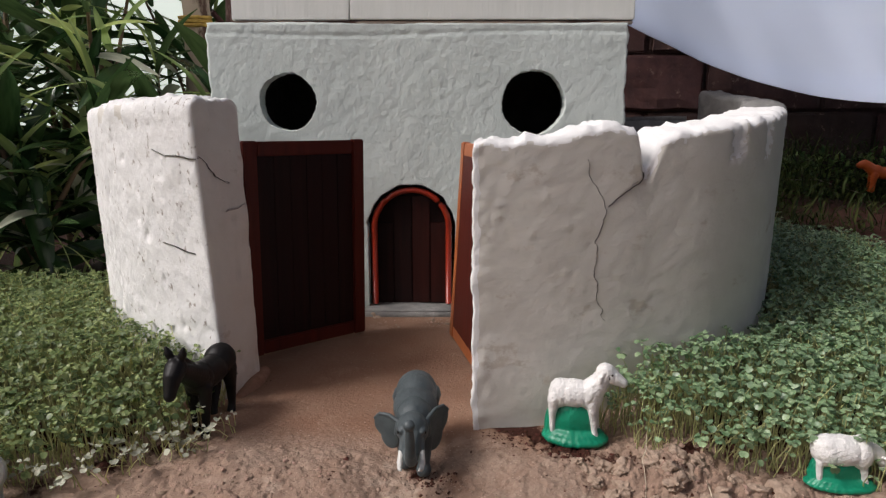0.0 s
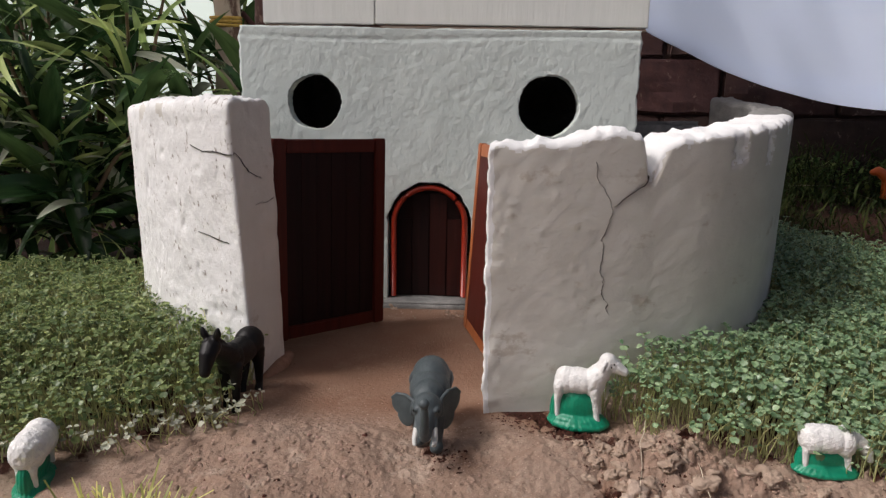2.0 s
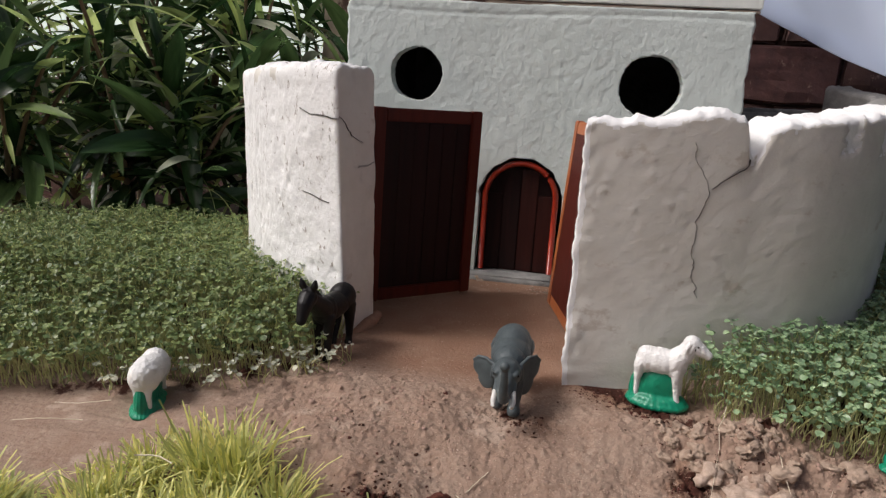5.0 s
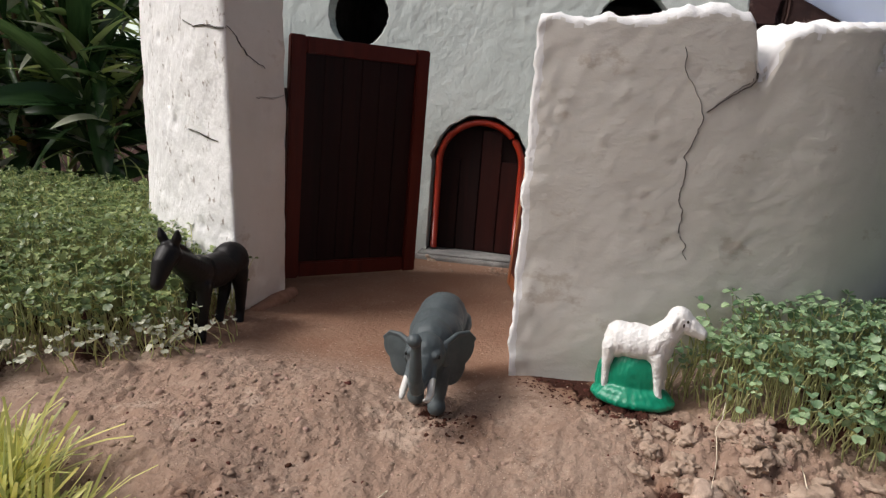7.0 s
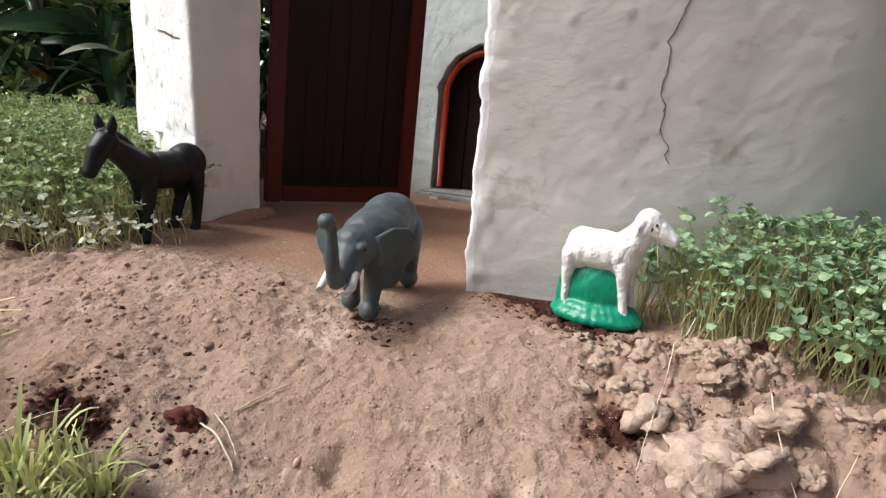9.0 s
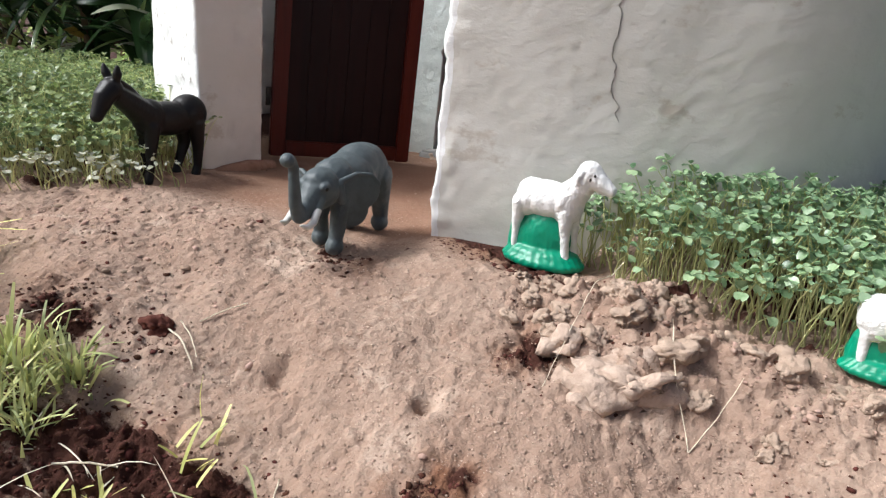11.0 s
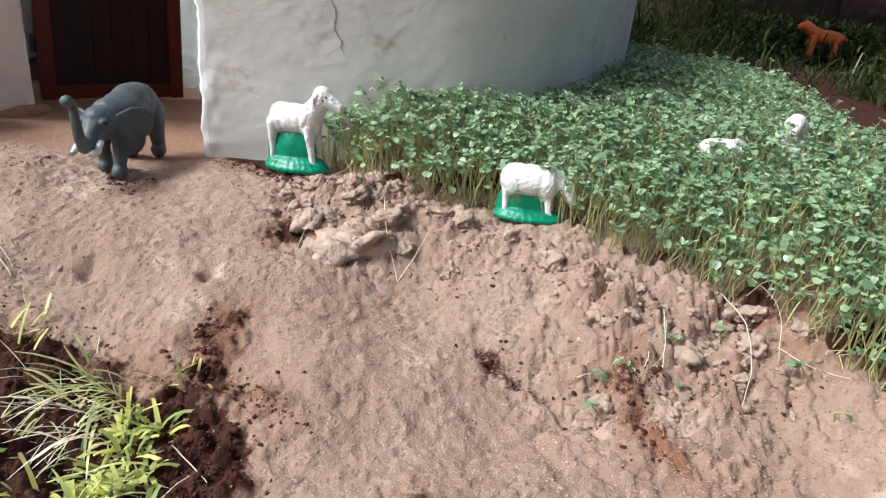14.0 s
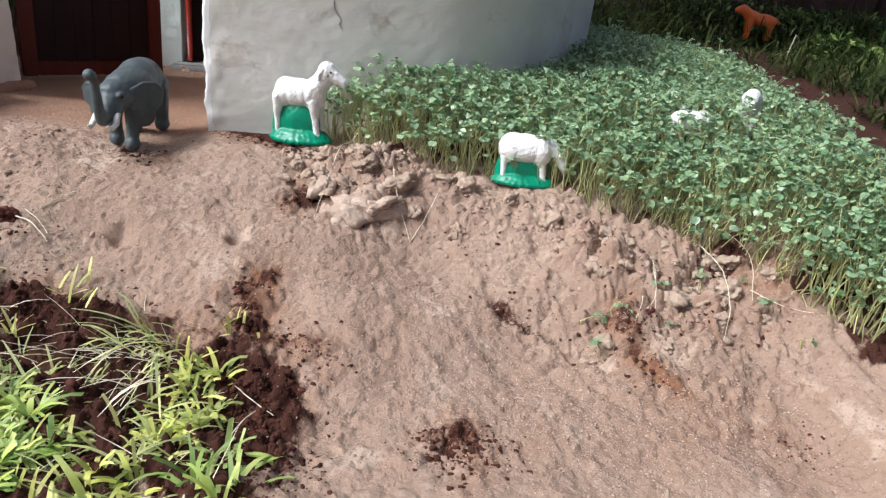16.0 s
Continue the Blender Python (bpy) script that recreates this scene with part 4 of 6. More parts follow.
def donkey_body(bm):
    blob(bm, (0, 0, 6.3), (3.7, 1.45, 1.75))
    blob(bm, (-2.5, 0, 6.8), (1.95, 1.6, 1.95))
    blob(bm, (2.2, 0, 6.4), (1.7, 1.4, 1.9))
    limb(bm, (2.8, 0, 6.8, 1.4), (4.6, 0, 8.0, 1.1), (6.3, 0, 9.1, 0.85))
    limb(bm, (6.3, 0, 9.2, 1.05), (7.0, 0, 8.5, 0.92), (7.6, 0, 7.2, 0.64), (7.8, 0, 6.7, 0.58))
    for s in (1, -1):
        limb(bm, (6.1, 0.45 * s, 10.0, 0.36), (6.2, 0.70 * s, 10.6, 0.42), (6.3, 0.85 * s, 11.3, 0.18))
    limb(bm, (3.0, 0, 8.0, 0.35), (4.6, 0, 9.3, 0.4), (6.0, 0, 10.1, 0.35))
    for x, y, dx in ((2.6, 0.75, 0.5), (2.2, -0.75, -0.3)):
        limb(bm, (x, y, 5.6, 0.80), (x + 0.2 * dx, y, 3.3, 0.52), (x + 0.5 * dx, y, 1.2, 0.40), (x + dx, y, 0.3, 0.50))
    for x, y, dx in ((-2.9, 0.75, 0.1), (-2.6, -0.75, 0.9)):
        limb(bm, (x + 0.2, y, 5.8, 0.95), (x - 0.2, y, 3.6, 0.60), (x - 0.3 + dx, y, 1.3, 0.42), (x + dx, y, 0.3, 0.50))
    limb(bm, (-3.7, 0, 7.2, 0.35), (-4.2, 0, 5.6, 0.3), (-4.1, 0, 3.4, 0.38))


donkey = joined("toy_donkey", [melted(donkey_body, 0.0009, 9)], (M_BLACKTOY,))
donkey.matrix_world = pose(-0.246, 0.676, on_ground(-0.236, 0.66) - 0.001, 0, 0, -99) @ Matrix.Diagonal((0.97, 1.05, 0.94, 1))
tagged(donkey, "glossy black toy donkey standing among seedlings by the gate", "toy donkey")


def sheep(label, m, grazing=False, size=1.0):
    fat = 0.45 if grazing else 0.0

    def fleece(bm):
        blob(bm, (-0.6, 0, 5.05 - fat), (3.1, 1.4 + fat, 1.45 + fat))
        limb(bm, (-2.4, 0, 5.3 - fat, 1.22 + fat), (1.3, 0, 5.15 - fat, 1.22 + fat))
        blob(bm, (-2.2, 0, 4.95 - fat), (1.35 + fat, 1.35 + fat, 1.5 + fat))
        blob(bm, (1.4, 0, 4.95 - fat), (1.5, 1.3 + fat, 1.65 + fat))
        if grazing:
            limb(bm, (2.0, 0, 5.1, 1.15), (3.4, 0, 4.4, 0.85), (4.2, 0, 3.4, 0.75), (4.7, 0, 2.3, 0.45))
            for s in (1, -1):
                blob(bm, (3.8, 0.75 * s, 4.2), (0.35, 0.5, 0.2), (s * 30, 0, 0))
        else:
            limb(bm, (1.2, 0, 5.2, 1.45), (2.2, 0, 6.2, 1.20), (2.9, 0, 7.2, 1.05))
            blob(bm, (3.0, 0, 7.5), (1.15, 0.95, 1.0))
            limb(bm, (3.2, 0, 7.4, 0.95), (4.2, 0, 6.95, 0.72), (5.1, 0, 6.55, 0.50))
            for s in (1, -1):
                limb(bm, (2.75, 0.85 * s, 7.7, 0.22), (2.45, 1.02 * s, 7.3, 0.28), (2.35, 0.98 * s, 6.8, 0.20))
        for x, y in ((1.8, 0.62), (1.6, -0.62)):
            limb(bm, (x, y, 4.4, 0.75), (x + 0.2, y, 2.6, 0.45), (x + 0.4, y, 1.2, 0.38), (x + 0.5, y, 0.9, 0.42))
        for x, y in ((-2.7, 0.62), (-2.9, -0.62)):
            limb(bm, (x, y, 4.6, 0.85), (x - 0.2, y, 2.8, 0.45), (x - 0.1, y, 1.2, 0.38), (x, y, 0.9, 0.42))
        limb(bm, (-3.3, 0, 5.0, 0.32), (-3.55, 0, 4.0, 0.26))

    def plinth(bm):
        blob(bm, (-0.4, 0, 0.3), (4.1, 2.1, 0.85))
        blob(bm, (-0.4, 0, 0.6), (3.8, 1.8, 1.0))
        blob(bm, (-0.6, 0, 1.9), (2.75, 1.12, 2.7))
        blob(bm, (-2.6, 0.1, 1.6), (1.5, 0.95, 2.4))

    wool = melted(fleece, 0.0009)
    rough_skin(wool, ((150, 0.0003), (420, 0.0003)), 2.0)
    for vert in wool.vertices:      # rows of wavy locks on the fleece
        p = vert.co
        w = float(smooth((p.z - 0.036) / 0.01)) * (1 - float(smooth((p.x - 0.026) / 0.008)))
        p.y *= 1 + 0.022 * w * math.sin(p.x * 1500 + 2.2 * math.sin(p.z * 900)) * math.sin(p.z * 1100 + p.x * 700)
    turf = melted(plinth, 0.0011)
    rough_skin(turf, ((90, 0.0006), (260, 0.0004)), 6.0)
    for vert in turf.vertices:
        groove = 1 + 0.010 * math.sin(30 * math.atan2(vert.co.y * 2.0, vert.co.x + 0.004))
        vert.co.x, vert.co.y, vert.co.z = vert.co.x * groove, vert.co.y * groove, max(vert.co.z, 0.0)
    marks = bmesh.new()
    if grazing:
        for s in (1, -1):
            blob(marks, (4.3, 0.55 * s, 3.3), (0.12, 0.1, 0.12))
    else:
        for s in (1, -1):
            blob(marks, (3.75, 0.72 * s, 7.55), (0.13, 0.1, 0.12))
            blob(marks, (3.45, 0.84 * s, 7.25), (0.10, 0.08, 0.16))
    bmesh.ops.scale(marks, vec=(CM, CM, CM), verts=marks.verts[:])
    eyes = bpy.data.meshes.new("eyes")
    marks.to_mesh(eyes)
    marks.free()
    ob = joined("toy_sheep", [wool, turf, eyes], (M_SHEEP, M_GREENBASE, M_CRACK))
    ob.matrix_world = m @ Matrix.Scale(size, 4)
    return tagged(ob, label, "toy sheep", "toy sheep flock")


sheep("white toy sheep on a green mound beside the plaster wall", pose(0.137, 0.642, 0.004, 3, 0, -13) @ Matrix.Diagonal((0.90, 1.08, 1.09, 1)), False, 0.92)
sheep("white grazing toy sheep on a green base at the seedlings", pose(0.362, 0.562, -0.002, 0, 0, -8), True, 0.76)
sheep("white grazing toy sheep on a green base by the grass tuft", pose(-0.390, 0.524, g1(-0.39, 0.50) - 0.004, 0, 0, 103), True, 0.88)
sheep("white toy sheep almost buried in green seedlings", pose(0.559, 0.655, g1(0.54, 0.65) + 0.005, 0, 0, 15), True, 0.76)
sheep("white toy sheep with its head above the seedlings", pose(0.664, 0.742, g1(0.66, 0.74) - 0.016, 0, 0, 242), False, 0.94)


def orange_body(bm):
    blob(bm, (-0.4, 0, 5.4), (4.4, 1.9, 1.9))
    blob(bm, (2.6, 0, 5.9), (2.2, 1.8, 2.0))
    limb(bm, (3.4, 0, 6.3, 1.7), (5.0, 0, 7.5, 1.5), (5.8, 0, 8.0, 1.4))
    limb(bm, (5.8, 0, 8.0, 1.4), (7.2, 0, 7.6, 0.95))
    for x in (3.0, -3.2):
        for q in (1, -1):
            limb(bm, (x, 0.95 * q, 5.0, 1.1), (x + 0.3, 0.95 * q, 2.4, 0.8), (x + 0.4, 0.95 * q, 0.4, 0.8))
    limb(bm, (-4.4, 0, 5.8, 0.6), (-5.4, 0, 5.0, 0.5))


orange_toy = joined("toy_animal", [melted(orange_body, 0.0013)], (M_ORANGETOY,))
orange_toy.matrix_world = pose(1.312, 2.02, g1(1.262, 2.02) + 0.045, 0, 0, 170)
tagged(orange_toy, "bright orange plastic toy animal standing on weedy ground", "toy animal")

# ---- seedlings ----
def seedlings(name, poly, step, label, seed, tall=1.0, leaf=None, broad=1.0):
    r = np.random.default_rng(seed)
    xs, ys = [p[0] for p in poly], [p[1] for p in poly]
    gx0, gy0 = np.meshgrid(np.arange(min(xs), max(xs), step), np.arange(min(ys), max(ys), step))
    px = gx0.ravel() + r.uniform(-0.55, 0.55, gx0.size) * step
    py = gy0.ravel() + r.uniform(-0.55, 0.55, gx0.size) * step
    wob = 0.010 * vnoise(np.stack([px, py, 0 * px], 1), 28, seed)
    keep = inside(px + wob, py + wob, poly)
    px, py = px[keep], py[keep]
    for cx, cy, rx, ry in KEEP_CLEAR:
        far = ((px - cx) / rx) ** 2 + ((py - cy) / ry) ** 2 > 1
        px, py = px[far], py[far]
    pz = gz(px, py)
    rim = np.full(len(px), 1.0)
    for (x0, y0), (x1, y1) in zip(poly, poly[1:]):
        if min(y0, y1) < 0.66:
            dx, dy = x1 - x0, y1 - y0
            t = np.clip(((px - x0) * dx + (py - y0) * dy) / (dx * dx + dy * dy + 1e-9), 0, 1)
            rim = np.minimum(rim, np.hypot(px - x0 - t * dx, py - y0 - t * dy))
    rim = smooth(rim / 0.035)
    verts, faces, slots = [], [], []
    poly2 = [(0.0, 0.0), (0.18, 0.36), (0.52, 0.58), (0.88, 0.50), (1.04, 0.22), (0.80, 0.0), (1.04, -0.22), (0.88, -0.50), (0.52, -0.58), (0.18, -0.36)]
    for x, y, zz, inner in zip(px, py, pz, rim):
        h = (0.80 + 0.20 * inner) * (0.050 + 0.006 * r.normal()) * (1 + 0.14 * vnoise(np.array([[x, y, 0.0]]), 14, 9)[0])
        if r.random() < 0.28:
            h *= r.uniform(0.45, 0.85)
        h = max(h * tall, 0.007)
        lx, ly = r.normal(0, 0.0095), r.normal(-0.002 - 0.010 * (1 - inner), 0.0095)
        b = r.normal(0, 0.0045, 2)
        r0 = 0.00052 + 0.00028 * r.random()
        q = len(verts)
        rings = [(0, 0, -0.004), (lx * 0.15 + b[0], ly * 0.15 + b[1], h * 0.35), (lx * 0.5 + b[0] * 0.7, ly * 0.5 + b[1] * 0.7, h * 0.72), (lx, ly, h)]
        for k, (dx, dy, dz) in enumerate(rings):
            rr = r0 * (1.2, 1.0, 0.9, 0.7)[k]
            for a in (0, 2.094, 4.189):
                verts.append((x + dx + rr * math.cos(a), y + dy + rr * math.sin(a), zz + dz))
        for k in range(3):
            for a in range(3):
                c = (a + 1) % 3
                faces.append((q + 3 * k + a, q + 3 * k + c, q + 3 * k + 3 + c, q + 3 * k + 3 + a))
                slots.append(1)
        turn = r.uniform(0, 2 * math.pi)
        count = 2 if r.random() < 0.45 else (3 if r.random() < 0.6 else 4)
        size = 0.0056 * broad * r.uniform(0.55, 1.25)
        for c in range(count):
            w = turn + 2 * math.pi * c / count + r.normal(0, 0.2)
            tilt = r.normal(0.05, 0.52)
            ex, ey, ez = math.cos(w) * math.cos(tilt), math.sin(w) * math.cos(tilt), math.sin(tilt)
            sx, sy = -math.sin(w), math.cos(w)
            cup = r.uniform(0.15, 0.75)
            q = len(verts)
            tx, ty, tz = x + lx, y + ly, zz + h
            for u, v in poly2:
                u2 = (u + 0.12) * size
                v2 = v * size * 1.15
                verts.append((tx + ex * u2 + sx * v2, ty + ey * u2 + sy * v2, tz + ez * u2 + cup * abs(v2) - 0.25 * u2 * u2 / size))
            faces += [(q, q + 1, q + 2, q + 5), (q + 2, q + 3, q + 4, q + 5), (q, q + 5, q + 8, q + 9), (q + 5, q + 6, q + 7, q + 8)]
            slots += [0, 0, 0, 0]
    ob = mesh_object(name, verts, faces, leaf or M_SPROUTLEAF)
    ob.data.materials.append(M_SPROUTSTEM)
    ob.data.polygons.foreach_set("material_index", np.array(slots, np.int32))
    return tagged(ob, label, "seedlings", kind="stuff")


# kept clear of seedlings: x, y and half widths of what stands in them
KEEP_CLEAR = [(0.140, 0.632, 0.047, 0.030), (0.346, 0.560, 0.020, 0.020), (-0.392, 0.522, 0.027, 0.030), (-0.240, 0.672, 0.014, 0.045), (0.545, 0.655, 0.018, 0.010), (0.648, 0.712, 0.028, 0.040)]
right_foot = [tuple(p) for p in RIGHT.out[20:190:8]]
seedlings("seedlings", [(0.150, 0.668), (0.178, 0.632), (0.200, 0.606), (0.265, 0.597), (0.318, 0.588), (0.350, 0.575), (0.378, 0.548), (0.400, 0.535), (0.430, 0.524), (0.470, 0.510), (0.505, 0.478), (0.535, 0.470), (0.565, 0.425),
                        (0.590, 0.36), (0.63, 0.30), (0.72, 0.30), (0.74, 0.50), (0.745, 0.64), (0.76, 0.80), (0.80, 1.02), (0.76, 1.25), (0.66, 1.44), (0.575, 1.40), (0.59, 1.27)]
          + [(x + 0.006, y - 0.006) for x, y in right_foot[::-1]], 0.0061, "dense bed of thin-stemmed green mustard seedlings", 21)
seedlings("seedlings", [(0.575, 0.43), (0.60, 0.36), (0.615, 0.27), (0.70, 0.26), (0.70, 0.40), (0.64, 0.46)], 0.0125, "thin straggle of seedlings over the bank", 23)
seedlings("seedlings", [(0.33, 0.40), (0.45, 0.36), (0.56, 0.355), (0.585, 0.42), (0.52, 0.462), (0.44, 0.44)], 0.034, "single small seedlings sprouting on the earth bank", 24, 0.28)
seedlings("seedlings", [(-0.250, 0.69), (-0.215, 0.66), (-0.235, 0.60), (-0.30, 0.565), (-0.36, 0.54), (-0.45, 0.505), (-0.46, 0.545), (-0.36, 0.575), (-0.27, 0.63)], 0.0115, "straggling pale seedlings at the edge of the bed", 25, 0.62, M_SPROUTPALE)
seedlings("seedlings", [(-0.235, 0.69), (-0.205, 0.665), (-0.215, 0.625), (-0.25, 0.60), (-0.265, 0.625), (-0.245, 0.655)], 0.012, "limp withered seedlings round the feet of the toy donkey", 26, 0.5, M_SPROUTPALE, 0.9)
left_foot = [tuple(p) for p in LEFT.out[2:110:8]]
seedlings("seedlings", [(-0.250, 0.712), (-0.243, 0.665), (-0.268, 0.628), (-0.31, 0.597), (-0.36, 0.572), (-0.43, 0.548), (-0.50, 0.522), (-0.60, 0.49), (-0.80, 0.44), (-0.98, 0.50), (-1.02, 0.80), (-0.90, 1.02), (-0.62, 1.10), (-0.52, 1.12)]
          + [(x - 0.008, y - 0.004) for x, y in left_foot[::-1]], 0.0062, "dense bed of pale-stemmed green mustard seedlings", 22, 1.0, M_SPROUTYELLOW, 0.95)

# ---- grass tufts ----
def blade(verts, faces, x, y, zz, length, width, heading, tilt, droop, kink=0.0, tip=0.12):
    q = len(verts)
    n = 5
    dx, dy = math.cos(heading), math.sin(heading)
    px, py, pz, a = x, y, zz - 0.003, tilt
    for k in range(n + 1):
        w = width * (0.75, 1.0, 1.0, 0.95, 0.85 if tip > 0.3 else 0.7, tip)[k] * 0.5
        s = heading + math.pi / 2 + kink * k
        verts.append((px + math.cos(s) * w, py + math.sin(s) * w, pz))
        verts.append((px - math.cos(s) * w, py - math.sin(s) * w, pz))
        px, py, pz = px + dx * math.cos(a) * length / n, py + dy * math.cos(a) * length / n, pz + math.sin(a) * length / n
        a -= droop / n
    for k in range(n):
        faces.append((q + 2 * k, q + 2 * k + 1, q + 2 * k + 3, q + 2 * k + 2))


def grass_bed(name, poly, count, mat, label, seed, length, width, tilt, droop, lift=0.0, tip=0.12, lean=None):
    r = np.random.default_rng(seed)
    xs, ys = [p[0] for p in poly], [p[1] for p in poly]
    px, py = r.uniform(min(xs), max(xs), count * 4), r.uniform(min(ys), max(ys), count * 4)
    k = inside(px, py, poly)
    px, py = px[k][:count], py[k][:count]
    pz = gz(px, py) + lift
    verts, faces = [], []
    for x, y, zz in zip(px, py, pz):
        patch = float(vnoise(np.array([[x, y, 0.0]]), 16, seed)[0])
        if patch < -0.35 and tip > 0.3:
            continue
        t = r.normal(*tilt)
        up = lift * r.random() if lift else 0
        blade(verts, faces, x, y, max(zz + up - lift, zz - lift), max(0.012, r.normal(*length) * (1 + 0.35 * patch)), r.normal(*width), r.uniform(0, 2 * math.pi) if lean is None else r.normal(lean, 0.85), t, r.normal(*droop), r.normal(0, 0.12), tip)
    return tagged(mesh_object(name, verts, faces, mat), label, "grass", kind="stuff")


def tufts(name, poly, pitch, each, mat, label, seed, length, width, spread, reach, tip, bow=(0.55, 0.6)):
    """Blades in clumps that fan out from their crowns."""
    r = np.random.default_rng(seed)
    xs, ys = [p[0] for p in poly], [p[1] for p in poly]
    cx, cy = np.meshgrid(np.arange(min(xs), max(xs), pitch), np.arange(min(ys), max(ys), pitch))
    cx, cy = cx.ravel() + r.uniform(-0.45, 0.45, cx.size) * pitch, cy.ravel() + r.uniform(-0.45, 0.45, cx.size) * pitch
    k = inside(cx, cy, poly)
    verts, faces = [], []
    for x, y in zip(cx[k], cy[k]):
        grow = r.uniform(0.55, 1.2)
        for _ in range(int(each * r.uniform(0.5, 1.4))):
            a, d = r.uniform(0, 2 * math.pi), abs(r.normal(0, spread))
            bx, by = x + d * math.cos(a), y + d * math.sin(a)
            blade(verts, faces, bx, by, on_ground(bx, by), max(0.010, grow * r.normal(*length)), r.normal(*width), a + r.normal(0, 0.7), 1.5 - reach * d / spread - abs(r.normal(0, 0.15)), r.normal(*bow), r.normal(0, 0.14), tip)
    return tagged(mesh_object(name, verts, faces, mat), label, "grass", kind="stuff")


tufts("grass_tuft", [(-0.52, 0.20), (-0.17, 0.22), (-0.15, 0.30), (-0.172, 0.385), (-0.205, 0.418), (-0.28, 0.428), (-0.34, 0.405), (-0.42, 0.385), (-0.52, 0.37)], 0.040, 170, M_GRASS, "dense cut yellow-green wheatgrass", 31, (0.046, 0.009), (0.0022, 0.0005), 0.0125, 0.34, 0.7)
tufts("grass_tuft", [(-0.13, 0.335), (-0.080, 0.345), (-0.066, 0.380), (-0.078, 0.410), (-0.13, 0.415)], 0.019, 26, M_PALEGRASS, "upright pale-tipped wheatgrass clump at a dark hollow", 35, (0.026, 0.006), (0.0019, 0.0004), 0.007, 0.20, 0.6)
tufts("grass_tuft", [(-0.04, 0.195), (0.050, 0.195), (0.056, 0.245), (0.030, 0.290), (-0.035, 0.312)], 0.0165, 30, M_FRESHGRASS, "bright fresh green wheatgrass with blunt cut tips", 33, (0.020, 0.004), (0.0032, 0.0006), 0.0085, 0.75, 0.9, (1.2, 0.5))
tufts("grass_tuft", [(0.088, 0.272), (0.130, 0.268), (0.136, 0.312), (0.120, 0.335), (0.100, 0.325)], 0.0125, 26, M_LIMEGRASS, "lime-yellow wheatgrass clump bent over dark soil", 39, (0.019, 0.004), (0.0032, 0.0006), 0.009, 0.95, 0.9, (1.4, 0.5))
tufts("grass_tuft", [(0.070, 0.200), (0.118, 0.200), (0.115, 0.250), (0.085, 0.262)], 0.016, 22, M_LIMEGRASS, "yellowed wheatgrass clump with blunt tips", 40, (0.020, 0.004), (0.0030, 0.0006), 0.009, 0.85, 0.9, (1.3, 0.5))
tufts("grass_tuft", [(0.124, 0.205), (0.166, 0.205), (0.166, 0.250), (0.140, 0.262)], 0.017, 16, M_FRESHGRASS, "loose wheatgrass blades falling over dark soil", 37, (0.020, 0.005), (0.0030, 0.0006), 0.008, 0.85, 0.9, (1.3, 0.5))
grass_bed("grass_tuft", [(-0.04, 0.20), (0.13, 0.20), (0.135, 0.28), (0.100, 0.33), (0.02, 0.335), (-0.04, 0.33)], 200, M_GRASS, "trampled yellow-green wheatgrass in dark soil", 32, (0.022, 0.006), (0.0024, 0.0005), (0.7, 0.4), (1.6, 0.7), 0.0, 0.8)
grass_bed("limp_grass", [(-0.03, 0.205), (0.160, 0.205), (0.150, 0.27), (0.122, 0.325), (0.07, 0.345), (0.0, 0.345), (-0.04, 0.335)], 420, M_PALEGRASS, "limp pale green grass lying in a mat", 36, (0.032, 0.010), (0.0016, 0.0004), (0.50, 0.30), (1.5, 0.8), 0.0, 0.5, 3.9)
grass_bed("limp_grass", [(0.045, 0.342), (0.060, 0.372), (0.100, 0.356), (0.120, 0.335), (0.085, 0.325)], 120, M_PALEGRASS, "long bent grass blades swept over a dark hollow", 45, (0.050, 0.014), (0.0017, 0.0005), (0.60, 0.35), (1.35, 0.8), 0.0, 0.5, 3.85)
grass_bed("dry_grass", [(0.045, 0.335), (0.060, 0.370), (0.110, 0.350), (0.130, 0.325), (0.085, 0.315)], 42, M_STRAW, "long dry straws swept over a dark hollow", 46, (0.050, 0.016), (0.0010, 0.0003), (0.55, 0.32), (1.3, 0.7), 0.0, 0.4, 3.7)
grass_bed("limp_grass", [(-0.13, 0.27), (-0.02, 0.28), (0.0, 0.335), (-0.045, 0.368), (-0.13, 0.37)], 480, M_PALEGRASS, "matted pale green grass at the rim of a dark hollow", 38, (0.028, 0.008), (0.0015, 0.0003), (0.7, 0.4), (1.2, 0.6), 0.0, 0.4)
grass_bed("dry_grass", [(-0.40, 0.20), (0.16, 0.20), (0.140, 0.300), (0.09, 0.352), (0.0, 0.372), (-0.10, 0.385), (-0.30, 0.43)], 520, M_STRAW, "limp dry straw lying over dark soil", 34, (0.034, 0.012), (0.0008, 0.0002), (0.45, 0.25), (1.2, 0.7))
for k, (x, y, n) in enumerate([(-0.020, 0.356, 9), (-0.036, 0.345, 8), (0.127, 0.372, 5), (0.110, 0.366, 5), (0.006, 0.391, 8), (-0.009, 0.409, 2), (0.095, 0.333, 6), (-0.33, 0.455, 9), (-0.24, 0.43, 8), (-0.20, 0.425, 7)]):
    r = np.random.default_rng(50 + k)
    verts, faces = [], []
    for _ in range(n):
        blade(verts, faces, x + r.normal(0, 0.006), y + r.normal(0, 0.006), on_ground(x, y), r.uniform(0.014, 0.030), 0.0022, r.uniform(0, 6.28), r.normal(1.05, 0.35), 0.4, 0.0, 0.5)
    tagged(mesh_object("grass_sprig", verts, faces, M_GRASS), "small yellow-green grass sprig in the earth", "grass", "grass sprigs")

